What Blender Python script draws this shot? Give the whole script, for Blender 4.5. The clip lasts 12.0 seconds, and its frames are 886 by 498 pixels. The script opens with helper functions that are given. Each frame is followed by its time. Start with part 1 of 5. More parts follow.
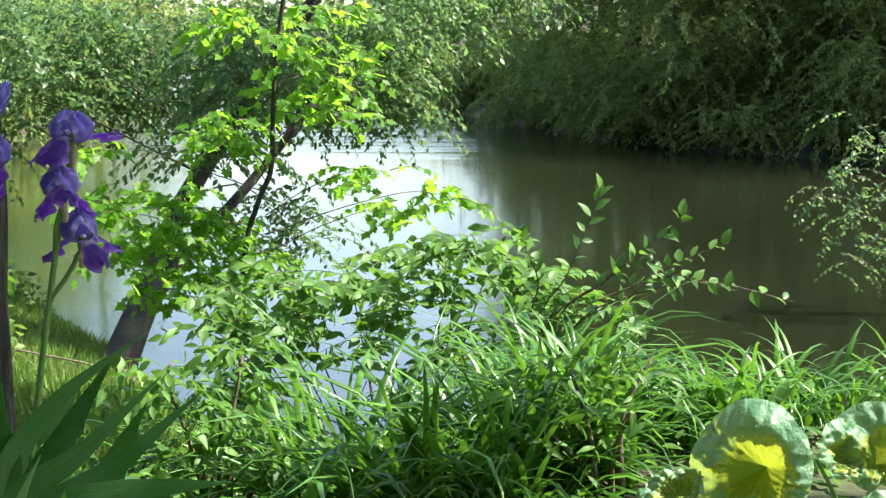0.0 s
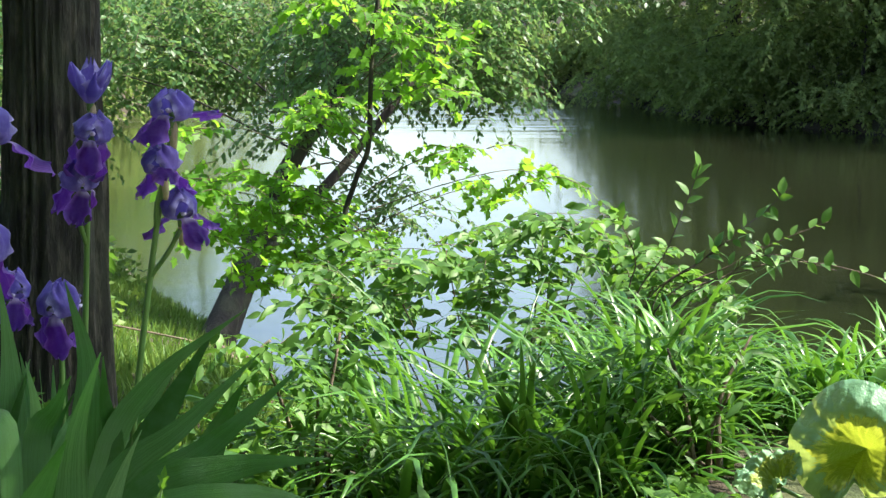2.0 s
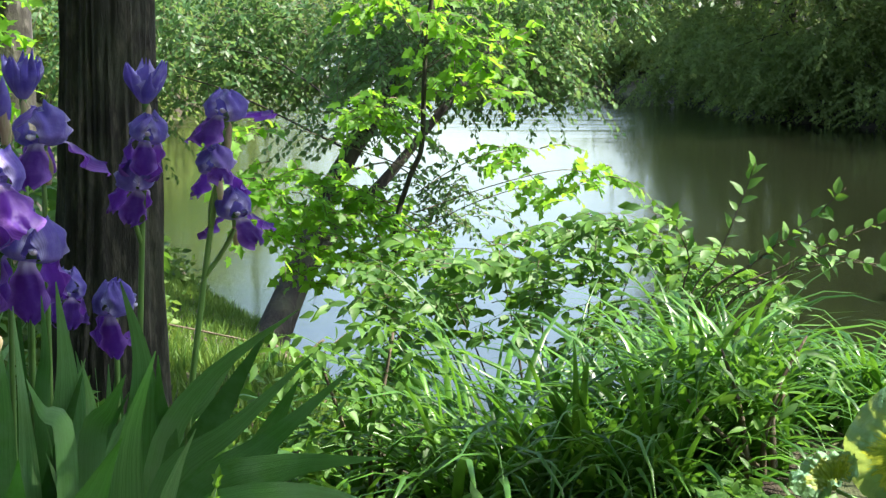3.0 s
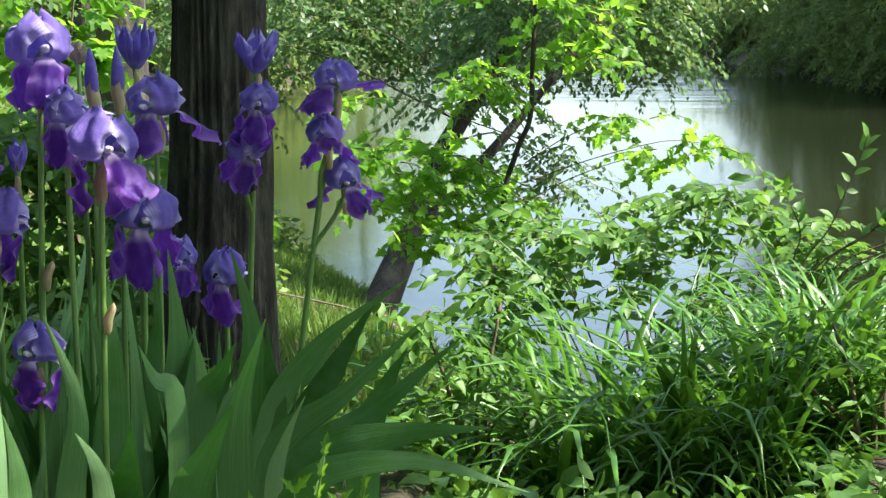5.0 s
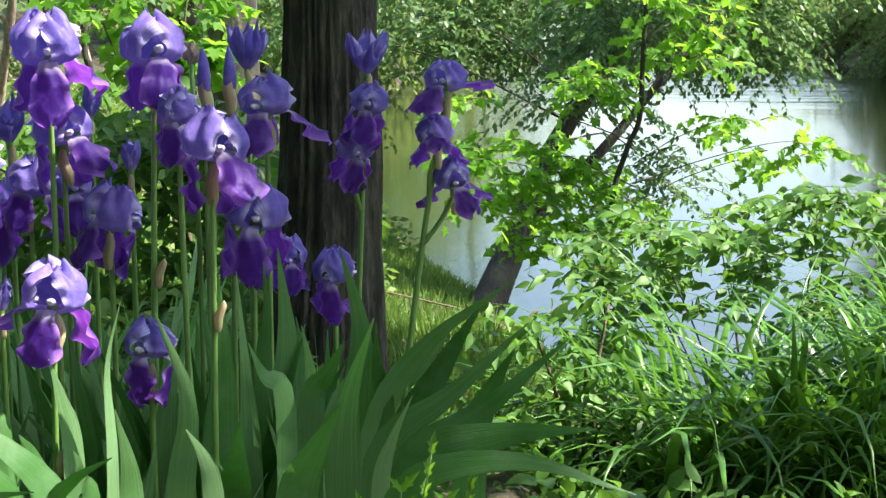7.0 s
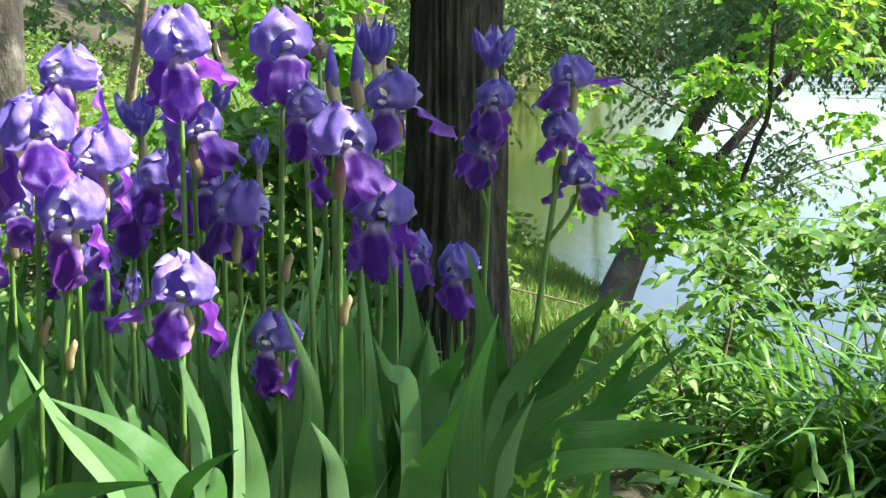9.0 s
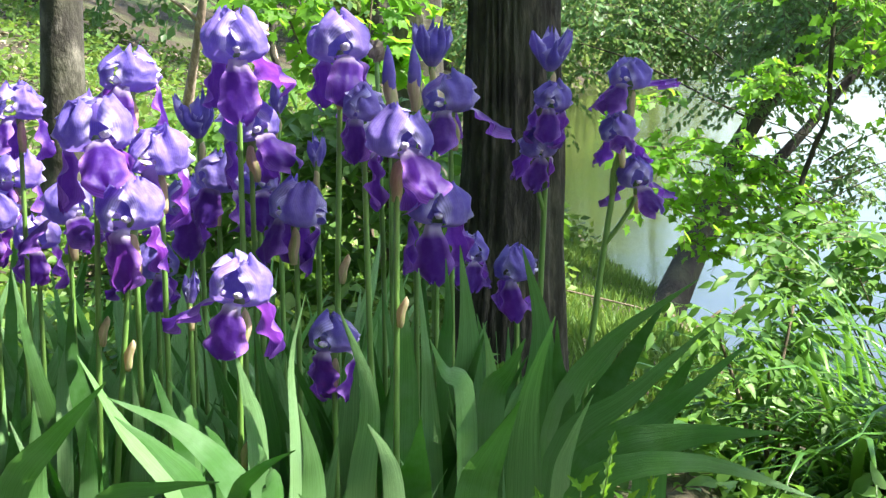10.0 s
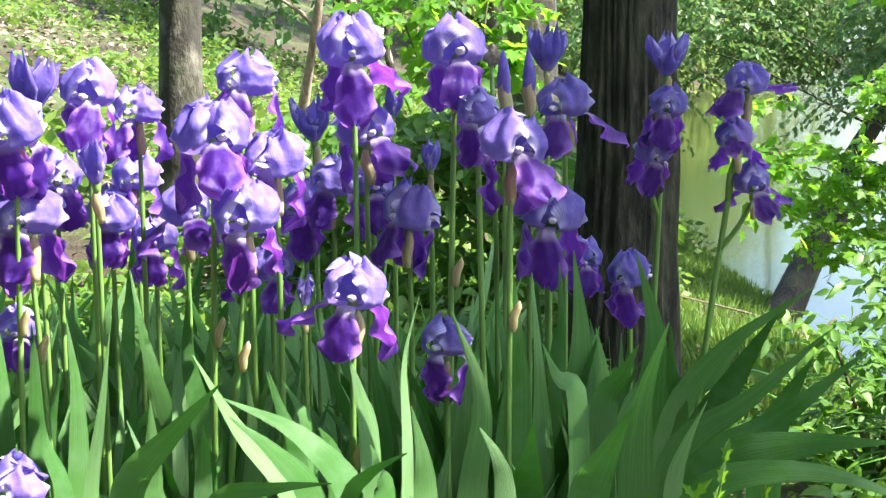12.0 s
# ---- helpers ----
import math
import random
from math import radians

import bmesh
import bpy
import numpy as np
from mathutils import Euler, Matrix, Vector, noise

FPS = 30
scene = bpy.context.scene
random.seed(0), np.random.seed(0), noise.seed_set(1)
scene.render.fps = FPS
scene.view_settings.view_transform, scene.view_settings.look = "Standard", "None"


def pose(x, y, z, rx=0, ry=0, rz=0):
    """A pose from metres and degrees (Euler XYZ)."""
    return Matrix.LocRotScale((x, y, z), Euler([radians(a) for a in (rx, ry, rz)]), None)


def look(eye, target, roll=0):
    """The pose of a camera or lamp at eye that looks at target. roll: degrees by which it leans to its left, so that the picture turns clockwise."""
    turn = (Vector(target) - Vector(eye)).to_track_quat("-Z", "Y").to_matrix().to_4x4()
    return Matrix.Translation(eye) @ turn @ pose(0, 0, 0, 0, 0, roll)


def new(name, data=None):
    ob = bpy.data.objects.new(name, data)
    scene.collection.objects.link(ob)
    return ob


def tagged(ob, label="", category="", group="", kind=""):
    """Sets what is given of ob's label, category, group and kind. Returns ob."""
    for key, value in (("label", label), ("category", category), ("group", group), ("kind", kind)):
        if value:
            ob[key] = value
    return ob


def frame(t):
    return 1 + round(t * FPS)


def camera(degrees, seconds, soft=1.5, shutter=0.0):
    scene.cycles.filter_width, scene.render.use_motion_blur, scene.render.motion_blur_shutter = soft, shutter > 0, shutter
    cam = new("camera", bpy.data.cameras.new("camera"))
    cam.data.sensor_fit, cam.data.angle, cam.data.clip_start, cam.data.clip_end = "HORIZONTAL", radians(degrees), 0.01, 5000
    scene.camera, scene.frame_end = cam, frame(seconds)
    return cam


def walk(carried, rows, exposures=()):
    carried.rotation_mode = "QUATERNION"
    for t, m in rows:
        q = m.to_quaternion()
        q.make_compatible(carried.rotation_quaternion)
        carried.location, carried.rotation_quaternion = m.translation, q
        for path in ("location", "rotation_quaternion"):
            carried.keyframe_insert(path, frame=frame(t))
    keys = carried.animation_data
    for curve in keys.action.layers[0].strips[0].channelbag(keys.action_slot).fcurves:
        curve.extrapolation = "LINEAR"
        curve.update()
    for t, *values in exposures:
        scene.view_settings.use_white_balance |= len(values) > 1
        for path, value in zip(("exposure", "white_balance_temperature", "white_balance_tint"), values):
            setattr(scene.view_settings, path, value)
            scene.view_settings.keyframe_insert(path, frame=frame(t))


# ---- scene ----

cam = camera(28.0, 12.0, soft=1.4)
EYE, ARM = 1.10, 0.0215  # the lens stands a little before the axis on which the camera turns
ROWS = [  # seconds, then the turn in degrees
    (0.0, 83.361, -0.513, -9.841), (0.5, 83.282, -0.420, -9.060), (1.0, 83.135, -0.370, -8.273),
    (1.5, 82.818, -0.380, -7.489), (2.0, 82.640, -0.297, -6.736), (2.5, 82.649, -0.190, -5.926),
    (3.0, 82.630, -0.150, -5.035), (5.0, 81.664, -0.020, -1.556), (5.5, 81.582, -0.020, -0.801),
    (6.0, 81.600, 0.000, 0.000), (6.5, 81.636, 0.024, 0.896), (7.0, 81.671, 0.044, 1.937),
    (7.5, 81.549, 0.082, 3.140), (9.5, 81.581, 0.210, 6.851), (10.0, 81.621, 0.240, 7.790),
    (10.5, 81.659, 0.258, 8.655), (11.0, 81.688, 0.283, 9.644), (11.5, 81.735, 0.299, 10.545),
    (12.0, 81.770, 0.307, 11.447),
]
walk(cam, [(t, pose(-ARM * math.sin(radians(rz)), ARM * (math.cos(radians(rz)) - 1), EYE, rx, ry, rz)) for t, rx, ry, rz in ROWS],
     exposures=[(0.0, 1.80), (5.0, 1.74), (9.5, 2.01), (12.0, 2.27)])

# ---- world, sun, exposure ----
SUN_AZ, SUN_EL = 95.0, 54.0  # degrees clockwise from +y, and above the horizon
world = bpy.data.worlds.new("sky")
scene.world = world
world.use_nodes = True
wn = world.node_tree
sky = wn.nodes.new("ShaderNodeTexSky")
sky.sky_type = "NISHITA"
sky.sun_disc = False
sky.sun_elevation, sky.sun_rotation = radians(SUN_EL), radians(SUN_AZ)
sky.dust_density = 1.5
wn.nodes["Background"].inputs["Strength"].default_value = 0.13
wn.links.new(sky.outputs[0], wn.nodes["Background"].inputs["Color"])
sun = new("sun", bpy.data.lights.new("sun", "SUN"))
sun.data.energy, sun.data.angle, sun.data.color = 5.0, radians(0.6), (1.0, 0.93, 0.82)
sd = Vector((math.sin(radians(SUN_AZ)) * math.cos(radians(SUN_EL)), math.cos(radians(SUN_AZ)) * math.cos(radians(SUN_EL)), math.sin(radians(SUN_EL))))
sun.matrix_world = look(sd * 60, (0, 0, 0))


# ---- materials ----
def material(name):
    m = bpy.data.materials.new(name)
    m.use_nodes = True
    nt = m.node_tree
    bsdf = nt.nodes["Principled BSDF"]
    return m, nt, bsdf


def node(nt, kind, **inputs):
    n = nt.nodes.new(kind)
    for key, value in inputs.items():
        n.inputs[key].default_value = value
    return n


def ramp(nt, source, stops):
    r = nt.nodes.new("ShaderNodeValToRGB")
    while len(r.color_ramp.elements) < len(stops):
        r.color_ramp.elements.new(0.5)
    for e, (p, c) in zip(r.color_ramp.elements, stops):
        e.position, e.color = p, (*c, 1)
    nt.links.new(source, r.inputs[0])
    return r.outputs[0]


def mixed(nt, fac, a, b, mode="MIX"):
    n = nt.nodes.new("ShaderNodeMix")
    n.data_type, n.blend_type = "RGBA", mode
    for sock, v in ((n.inputs[0], fac), (n.inputs[6], a), (n.inputs[7], b)):
        if isinstance(v, bpy.types.NodeSocket):
            nt.links.new(v, sock)
        elif isinstance(v, (int, float)):
            sock.default_value = v
        else:
            sock.default_value = (*v, 1)
    return n.outputs[2]


def bumped(nt, bsdf, height, strength, distance):
    b = node(nt, "ShaderNodeBump", Strength=strength, Distance=distance)
    nt.links.new(height, b.inputs["Height"])
    nt.links.new(b.outputs[0], bsdf.inputs["Normal"])


def textured(nt, kind="Object", scale=(1, 1, 1)):
    co = nt.nodes.new("ShaderNodeTexCoord")
    mp = nt.nodes.new("ShaderNodeMapping")
    mp.inputs["Scale"].default_value = scale
    nt.links.new(co.outputs[kind], mp.inputs[0])
    return mp.outputs[0]


def noise_of(nt, vec, scale, detail=3, rough=0.55):
    n = node(nt, "ShaderNodeTexNoise", Scale=scale, Detail=detail, Roughness=rough)
    nt.links.new(vec, n.inputs["Vector"])
    return n.outputs["Fac"]


def add_translucent(nt, bsdf, colour, amount):
    tr = nt.nodes.new("ShaderNodeBsdfTranslucent")
    mx = nt.nodes.new("ShaderNodeMixShader")
    mx.inputs[0].default_value = amount
    if isinstance(colour, bpy.types.NodeSocket):
        nt.links.new(colour, tr.inputs[0])
    else:
        tr.inputs[0].default_value = (*colour, 1)
    nt.links.new(bsdf.outputs[0], mx.inputs[1])
    nt.links.new(tr.outputs[0], mx.inputs[2])
    nt.links.new(mx.outputs[0], nt.nodes["Material Output"].inputs[0])


def leaf_material(name, dark, light, glow, amount=0.35, rough=0.45, island=True, scale=60):
    """Foliage: each leaf of its own green, with fine mottling and light that shines through."""
    dark, light, glow = ((c[0] * 1.22, c[1], c[2] * 1.1) for c in (dark, light, glow))
    m, nt, bsdf = material(name)
    if island:
        rnd = nt.nodes.new("ShaderNodeNewGeometry").outputs["Random Per Island"]
    else:
        rnd = nt.nodes.new("ShaderNodeObjectInfo").outputs["Random"]
    base = ramp(nt, rnd, [(0.0, dark), (1.0, light)])
    vec = textured(nt)
    n = noise_of(nt, vec, scale)
    col = mixed(nt, ramp(nt, n, [(0.35, (0, 0, 0)), (0.75, (0.5, 0.5, 0.5))]), base, [c * 0.55 for c in dark])
    nt.links.new(col, bsdf.inputs["Base Color"])
    bsdf.inputs["Roughness"].default_value = rough
    bsdf.inputs["Specular IOR Level"].default_value = 0.32 if rough < 0.45 else 0.22
    add_translucent(nt, bsdf, mixed(nt, 0.6, col, glow), amount)
    return m


def bark_material(name, dark, light, scale=(1, 1, 0.26), size=34, bump=0.9, rough=0.9):
    m, nt, bsdf = material(name)
    vec = textured(nt, "Object", scale)
    n = noise_of(nt, vec, size, 6, 0.65)
    n2 = noise_of(nt, textured(nt), 5, 3)
    col = ramp(nt, n, [(0.3, [c * 0.5 for c in dark]), (0.5, dark), (0.72, light)])
    col = mixed(nt, ramp(nt, n2, [(0.45, (0, 0, 0)), (0.7, (0.45, 0.45, 0.45))]), col, (0.10, 0.11, 0.06))
    nt.links.new(col, bsdf.inputs["Base Color"])
    bsdf.inputs["Roughness"].default_value = rough
    bumped(nt, bsdf, n, bump, 0.02)
    return m


def petal_material(name, body, rim, throat, glow, amount, reach):
    """A petal: body colour, paler rim that also carries painted highlights, pale veined throat; u runs across, v along.
    """
    m, nt, bsdf = material(name)
    uv = nt.nodes.new("ShaderNodeUVMap")
    sep = nt.nodes.new("ShaderNodeSeparateXYZ")
    nt.links.new(uv.outputs[0], sep.inputs[0])
    a = node(nt, "ShaderNodeMath")
    a.operation = "SUBTRACT"
    nt.links.new(sep.outputs[0], a.inputs[0])
    a.inputs[1].default_value = 0.5
    b = nt.nodes.new("ShaderNodeMath")
    b.operation = "ABSOLUTE"
    nt.links.new(a.outputs[0], b.inputs[0])
    nz = noise_of(nt, textured(nt, "Object"), 90, 3)
    edge = nt.nodes.new("ShaderNodeMath")
    edge.operation = "MULTIPLY_ADD"
    nt.links.new(nz, edge.inputs[0])
    edge.inputs[1].default_value = 0.12
    nt.links.new(b.outputs[0], edge.inputs[2])
    rnd = nt.nodes.new("ShaderNodeObjectInfo").outputs["Random"]
    body2 = ramp(nt, rnd, [(0.0, body), (0.6, [c * 1.2 for c in body]), (1.0, (body[0] * 1.7, body[1] * 1.5, body[2] * 1.25))])
    col = mixed(nt, ramp(nt, edge.outputs[0], [(0.36, (0, 0, 0)), (0.56, (0.85, 0.85, 0.85))]), body2, rim)
    # veins run along the petal
    w = node(nt, "ShaderNodeTexWave", Scale=9.0, Distortion=2.5, Detail=2.0)
    w.wave_type, w.bands_direction = "BANDS", "X"
    nt.links.new(uv.outputs[0], w.inputs["Vector"])
    col = mixed(nt, ramp(nt, w.outputs["Fac"], [(0.2, (0.32, 0.32, 0.32)), (0.6, (0, 0, 0))]), col, [c * 0.45 for c in body])
    col = mixed(nt, ramp(nt, sep.outputs[1], [(reach - 0.18, (0.8, 0.8, 0.8)), (reach, (0, 0, 0))]), col, throat)
    nt.links.new(col, bsdf.inputs["Base Color"])
    bsdf.inputs["Roughness"].default_value = 0.5
    bsdf.inputs["Specular IOR Level"].default_value = 0.25
    crepe = noise_of(nt, textured(nt, "Object"), 55, 4, 0.6)
    bumped(nt, bsdf, crepe, 0.5, 0.008)
    # crepe crests go towards the rim colour, as painted edge glints
    col = mixed(nt, ramp(nt, crepe, [(0.45, (0, 0, 0)), (0.75, (0.18, 0.18, 0.18))]), col, rim)
    nt.links.new(col, bsdf.inputs["Base Color"])
    add_translucent(nt, bsdf, mixed(nt, 0.55, col, glow), amount)
    return m


def blade_material():
    """An iris blade: grey-green with a waxy bloom and fine veins along it; u runs across."""
    m, nt, bsdf = material("iris_leaf")
    rnd = nt.nodes.new("ShaderNodeObjectInfo").outputs["Random"]
    base = ramp(nt, rnd, [(0.0, (0.035, 0.14, 0.018)), (0.35, (0.10, 0.29, 0.065)), (0.7, (0.21, 0.43, 0.15)), (1.0, (0.34, 0.57, 0.27))])
    uv = nt.nodes.new("ShaderNodeUVMap")
    mp = nt.nodes.new("ShaderNodeMapping")
    mp.inputs["Scale"].default_value = (22, 1.2, 1)
    nt.links.new(uv.outputs[0], mp.inputs[0])
    veins = noise_of(nt, mp.outputs[0], 1.6, 4, 0.6)
    col = mixed(nt, ramp(nt, veins, [(0.36, (0.6, 0.6, 0.6)), (0.62, (0, 0, 0))]), base, (0.04, 0.12, 0.025))
    wax = noise_of(nt, textured(nt), 14, 4, 0.65)
    col = mixed(nt, ramp(nt, wax, [(0.42, (0, 0, 0)), (0.72, (0.45, 0.45, 0.45))]), col, (0.24, 0.40, 0.23))
    nt.links.new(col, bsdf.inputs["Base Color"])
    bsdf.inputs["Roughness"].default_value = 0.40
    bsdf.inputs["Specular IOR Level"].default_value = 0.42
    bumped(nt, bsdf, veins, 0.45, 0.003)
    add_translucent(nt, bsdf, mixed(nt, 0.5, col, (0.26, 0.66, 0.08)), 0.42)
    return m


# the standards' pale rim is whitened further to paint sunlit highlights
M_STANDARD = petal_material("iris_standard", (0.13, 0.098, 0.40), (0.70, 0.64, 0.92), (0.30, 0.22, 0.56), (0.36, 0.24, 0.92), 0.32, 0.30)
M_FALL = petal_material("iris_fall", (0.036, 0.009, 0.16), (0.42, 0.21, 0.74), (0.74, 0.66, 0.80), (0.46, 0.10, 0.84), 0.42, 0.42)
M_IRIS_LEAF = blade_material()
M_MAPLE = leaf_material("maple_leaf", (0.045, 0.16, 0.016), (0.12, 0.32, 0.03), (0.36, 0.84, 0.05), 0.55, 0.45, island=False)
M_SHRUB = leaf_material("shrub_leaf", (0.028, 0.095, 0.018), (0.11, 0.27, 0.05), (0.24, 0.60, 0.05), 0.32, 0.46, island=False)
M_SHRUB_I = leaf_material("shrub_leaf_small", (0.028, 0.095, 0.018), (0.11, 0.27, 0.05), (0.24, 0.60, 0.05), 0.32, 0.46)
M_MAPLE_I = leaf_material("maple_leaf_small", (0.045, 0.16, 0.016), (0.12, 0.32, 0.03), (0.36, 0.84, 0.05), 0.55, 0.45)
M_CANOPY = leaf_material("willow_leaf", (0.030, 0.105, 0.030), (0.088, 0.225, 0.065), (0.28, 0.56, 0.13), 0.42, 0.42)
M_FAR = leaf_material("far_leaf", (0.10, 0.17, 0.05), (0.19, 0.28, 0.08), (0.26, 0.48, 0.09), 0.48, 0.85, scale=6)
M_GRASS = leaf_material("grass_blade", (0.014, 0.070, 0.008), (0.095, 0.28, 0.03), (0.22, 0.62, 0.04), 0.26, 0.34, scale=20)
M_WEED = leaf_material("weed_leaf", (0.045, 0.13, 0.022), (0.135, 0.26, 0.05), (0.32, 0.60, 0.08), 0.32, 0.5)
M_BARK = bark_material("furrowed_bark", (0.030, 0.025, 0.019), (0.13, 0.108, 0.082))
# bark colour darkened so that the leaning trunks read as shaded silhouettes
M_BARK_DARK = bark_material("silhouette_bark", (0.022, 0.018, 0.014), (0.06, 0.048, 0.038))
M_BARK_GREY = bark_material("grey_bark", (0.040, 0.037, 0.030), (0.20, 0.19, 0.16), (1, 1, 0.6), 13, 0.9)
M_TWIG = bark_material("twig_bark", (0.10, 0.075, 0.05), (0.22, 0.17, 0.12), (1, 1, 0.4), 60, 0.4)
M_DEAD = bark_material("dead_wood", (0.28, 0.21, 0.16), (0.5, 0.42, 0.34), (1, 1, 0.4), 40, 0.5)


def stem_material():
    m, nt, bsdf = material("iris_stem")
    n = noise_of(nt, textured(nt, "Object", (1, 1, 0.15)), 70, 3)
    nt.links.new(ramp(nt, n, [(0.3, (0.09, 0.21, 0.04)), (0.7, (0.19, 0.34, 0.08))]), bsdf.inputs["Base Color"])
    bsdf.inputs["Roughness"].default_value = 0.42
    return m


def sheath_material():
    m, nt, bsdf = material("papery_sheath")
    n = noise_of(nt, textured(nt, "Object", (1, 1, 0.12)), 120, 4)
    col = ramp(nt, n, [(0.3, (0.36, 0.25, 0.15)), (0.5, (0.58, 0.46, 0.30)), (0.65, (0.30, 0.36, 0.12))])
    nt.links.new(col, bsdf.inputs["Base Color"])
    bsdf.inputs["Roughness"].default_value = 0.7
    add_translucent(nt, bsdf, (0.7, 0.55, 0.32), 0.3)
    return m


def beard_material():
    m, nt, bsdf = material("white_beard")
    n = noise_of(nt, textured(nt), 300, 2)
    nt.links.new(ramp(nt, n, [(0.3, (0.42, 0.34, 0.55)), (0.6, (0.72, 0.66, 0.80))]), bsdf.inputs["Base Color"])
    bsdf.inputs["Roughness"].default_value = 0.9
    return m


def hosta_material():
    """Yellow-green leaf with an uneven blue-green margin and quilted veins."""
    m, nt, bsdf = material("hosta_leaf")
    uv = nt.nodes.new("ShaderNodeUVMap")
    sep = nt.nodes.new("ShaderNodeSeparateXYZ")
    nt.links.new(uv.outputs[0], sep.inputs[0])
    mp = nt.nodes.new("ShaderNodeMapping")
    mp.inputs["Scale"].default_value = (2.2, 34, 1)
    nt.links.new(uv.outputs[0], mp.inputs[0])
    n = noise_of(nt, mp.outputs[0], 1.0, 4, 0.65)
    e = nt.nodes.new("ShaderNodeMath")
    e.operation = "MULTIPLY_ADD"
    nt.links.new(n, e.inputs[0])
    e.inputs[1].default_value = 0.75
    nt.links.new(sep.outputs[0], e.inputs[2])
    fac = ramp(nt, e.outputs[0], [(0.97, (0, 0, 0)), (1.01, (1, 1, 1))])
    col = mixed(nt, fac, (0.095, 0.17, 0.02), (0.14, 0.31, 0.18))
    col = mixed(nt, ramp(nt, e.outputs[0], [(0.82, (0, 0, 0)), (0.94, (0.9, 0.9, 0.9)), (0.99, (0, 0, 0))]), col, (0.42, 0.46, 0.08))
    n2 = noise_of(nt, textured(nt), 9, 3)
    col = mixed(nt, ramp(nt, n2, [(0.4, (0, 0, 0)), (0.75, (0.4, 0.4, 0.4))]), col, (0.20, 0.30, 0.05))
    nt.links.new(col, bsdf.inputs["Base Color"])
    bsdf.inputs["Roughness"].default_value = 0.45
    bumped(nt, bsdf, noise_of(nt, textured(nt), 75, 3), 0.7, 0.008)
    add_translucent(nt, bsdf, mixed(nt, 0.5, col, (0.70, 0.78, 0.05)), 0.35)
    return m


def ground_material():
    m, nt, bsdf = material("bank_soil")
    vec = textured(nt)
    a = noise_of(nt, vec, 0.9, 5, 0.6)
    b = noise_of(nt, vec, 16, 5, 0.7)
    soil = ramp(nt, b, [(0.3, (0.018, 0.013, 0.008)), (0.55, (0.045, 0.034, 0.02)), (0.78, (0.10, 0.075, 0.045))])
    grass = ramp(nt, b, [(0.3, (0.04, 0.08, 0.015)), (0.6, (0.09, 0.15, 0.03)), (0.8, (0.17, 0.21, 0.05))])
    col = mixed(nt, ramp(nt, a, [(0.46, (0, 0, 0)), (0.66, (0.8, 0.8, 0.8))]), soil, grass)
    nt.links.new(col, bsdf.inputs["Base Color"])
    bsdf.inputs["Roughness"].default_value = 0.95
    bumped(nt, bsdf, b, 0.8, 0.05)
    return m


def water_material():
    m, nt, bsdf = material("river_water")
    vec = textured(nt, "Object", (1.0, 1.0, 1.0))
    col = ramp(nt, noise_of(nt, vec, 0.15, 3), [(0.3, (0.0085, 0.0105, 0.005)), (0.7, (0.013, 0.0155, 0.008))])
    nt.links.new(col, bsdf.inputs["Base Color"])
    bsdf.inputs["Roughness"].default_value = 0.09
    bsdf.inputs["IOR"].default_value = 1.33
    small = noise_of(nt, textured(nt, "Object", (1.0, 0.45, 1)), 2.2, 3, 0.5)
    swell = noise_of(nt, textured(nt, "Object", (0.35, 1.0, 1)), 0.8, 2, 0.5)
    add = nt.nodes.new("ShaderNodeMath")
    add.operation = "MULTIPLY_ADD"
    nt.links.new(swell, add.inputs[0])
    add.inputs[1].default_value = 1.6
    nt.links.new(small, add.inputs[2])
    # a riffle runs across the river upstream
    co = nt.nodes.new("ShaderNodeTexCoord")
    sp = nt.nodes.new("ShaderNodeSeparateXYZ")
    nt.links.new(co.outputs["Object"], sp.inputs[0])
    rg = node(nt, "ShaderNodeMapRange")
    nt.links.new(sp.outputs[1], rg.inputs["Value"])
    for key, value in (("From Min", 30.0), ("From Max", 40.0), ("To Min", 0.0), ("To Max", 1.0)):
        rg.inputs[key].default_value = value
    chop = noise_of(nt, textured(nt, "Object", (0.10, 0.55, 1)), 1.6, 4, 0.6)
    riffle = nt.nodes.new("ShaderNodeMath")
    riffle.operation = "MULTIPLY"
    nt.links.new(chop, riffle.inputs[0])
    nt.links.new(rg.outputs[0], riffle.inputs[1])
    both = nt.nodes.new("ShaderNodeMath")
    both.operation = "MULTIPLY_ADD"
    nt.links.new(riffle.outputs[0], both.inputs[0])
    both.inputs[1].default_value = 52.0
    nt.links.new(add.outputs[0], both.inputs[2])
    bumped(nt, bsdf, both.outputs[0], 0.05, 0.05)
    return m


M_STEM, M_SHEATH, M_BEARD, M_HOSTA = stem_material(), sheath_material(), beard_material(), hosta_material()
M_GROUND, M_WATER = ground_material(), water_material()


# ---- building helpers ----
def mesh_from(name, verts, faces, mat, uv=None, smooth=True):
    me = bpy.data.meshes.new(name)
    me.from_pydata([tuple(v) for v in verts], [], faces)
    if uv is not None:
        layer = me.uv_layers.new(name="UVMap")
        idx = np.empty(len(me.loops), dtype=np.int32)
        me.loops.foreach_get("vertex_index", idx)
        layer.data.foreach_set("uv", np.asarray(uv, dtype=np.float32)[idx].ravel())
    if smooth:
        me.polygons.foreach_set("use_smooth", np.ones(len(me.polygons), dtype=bool))
    me.materials.append(mat)
    me.update()
    return me


def put(name, me, parent=None, m=None, label=""):
    ob = new(name, me)
    if parent is not None:
        ob.parent = parent
    if m is not None:
        ob.matrix_basis = m
    if label:
        ob["label"] = label
    return ob


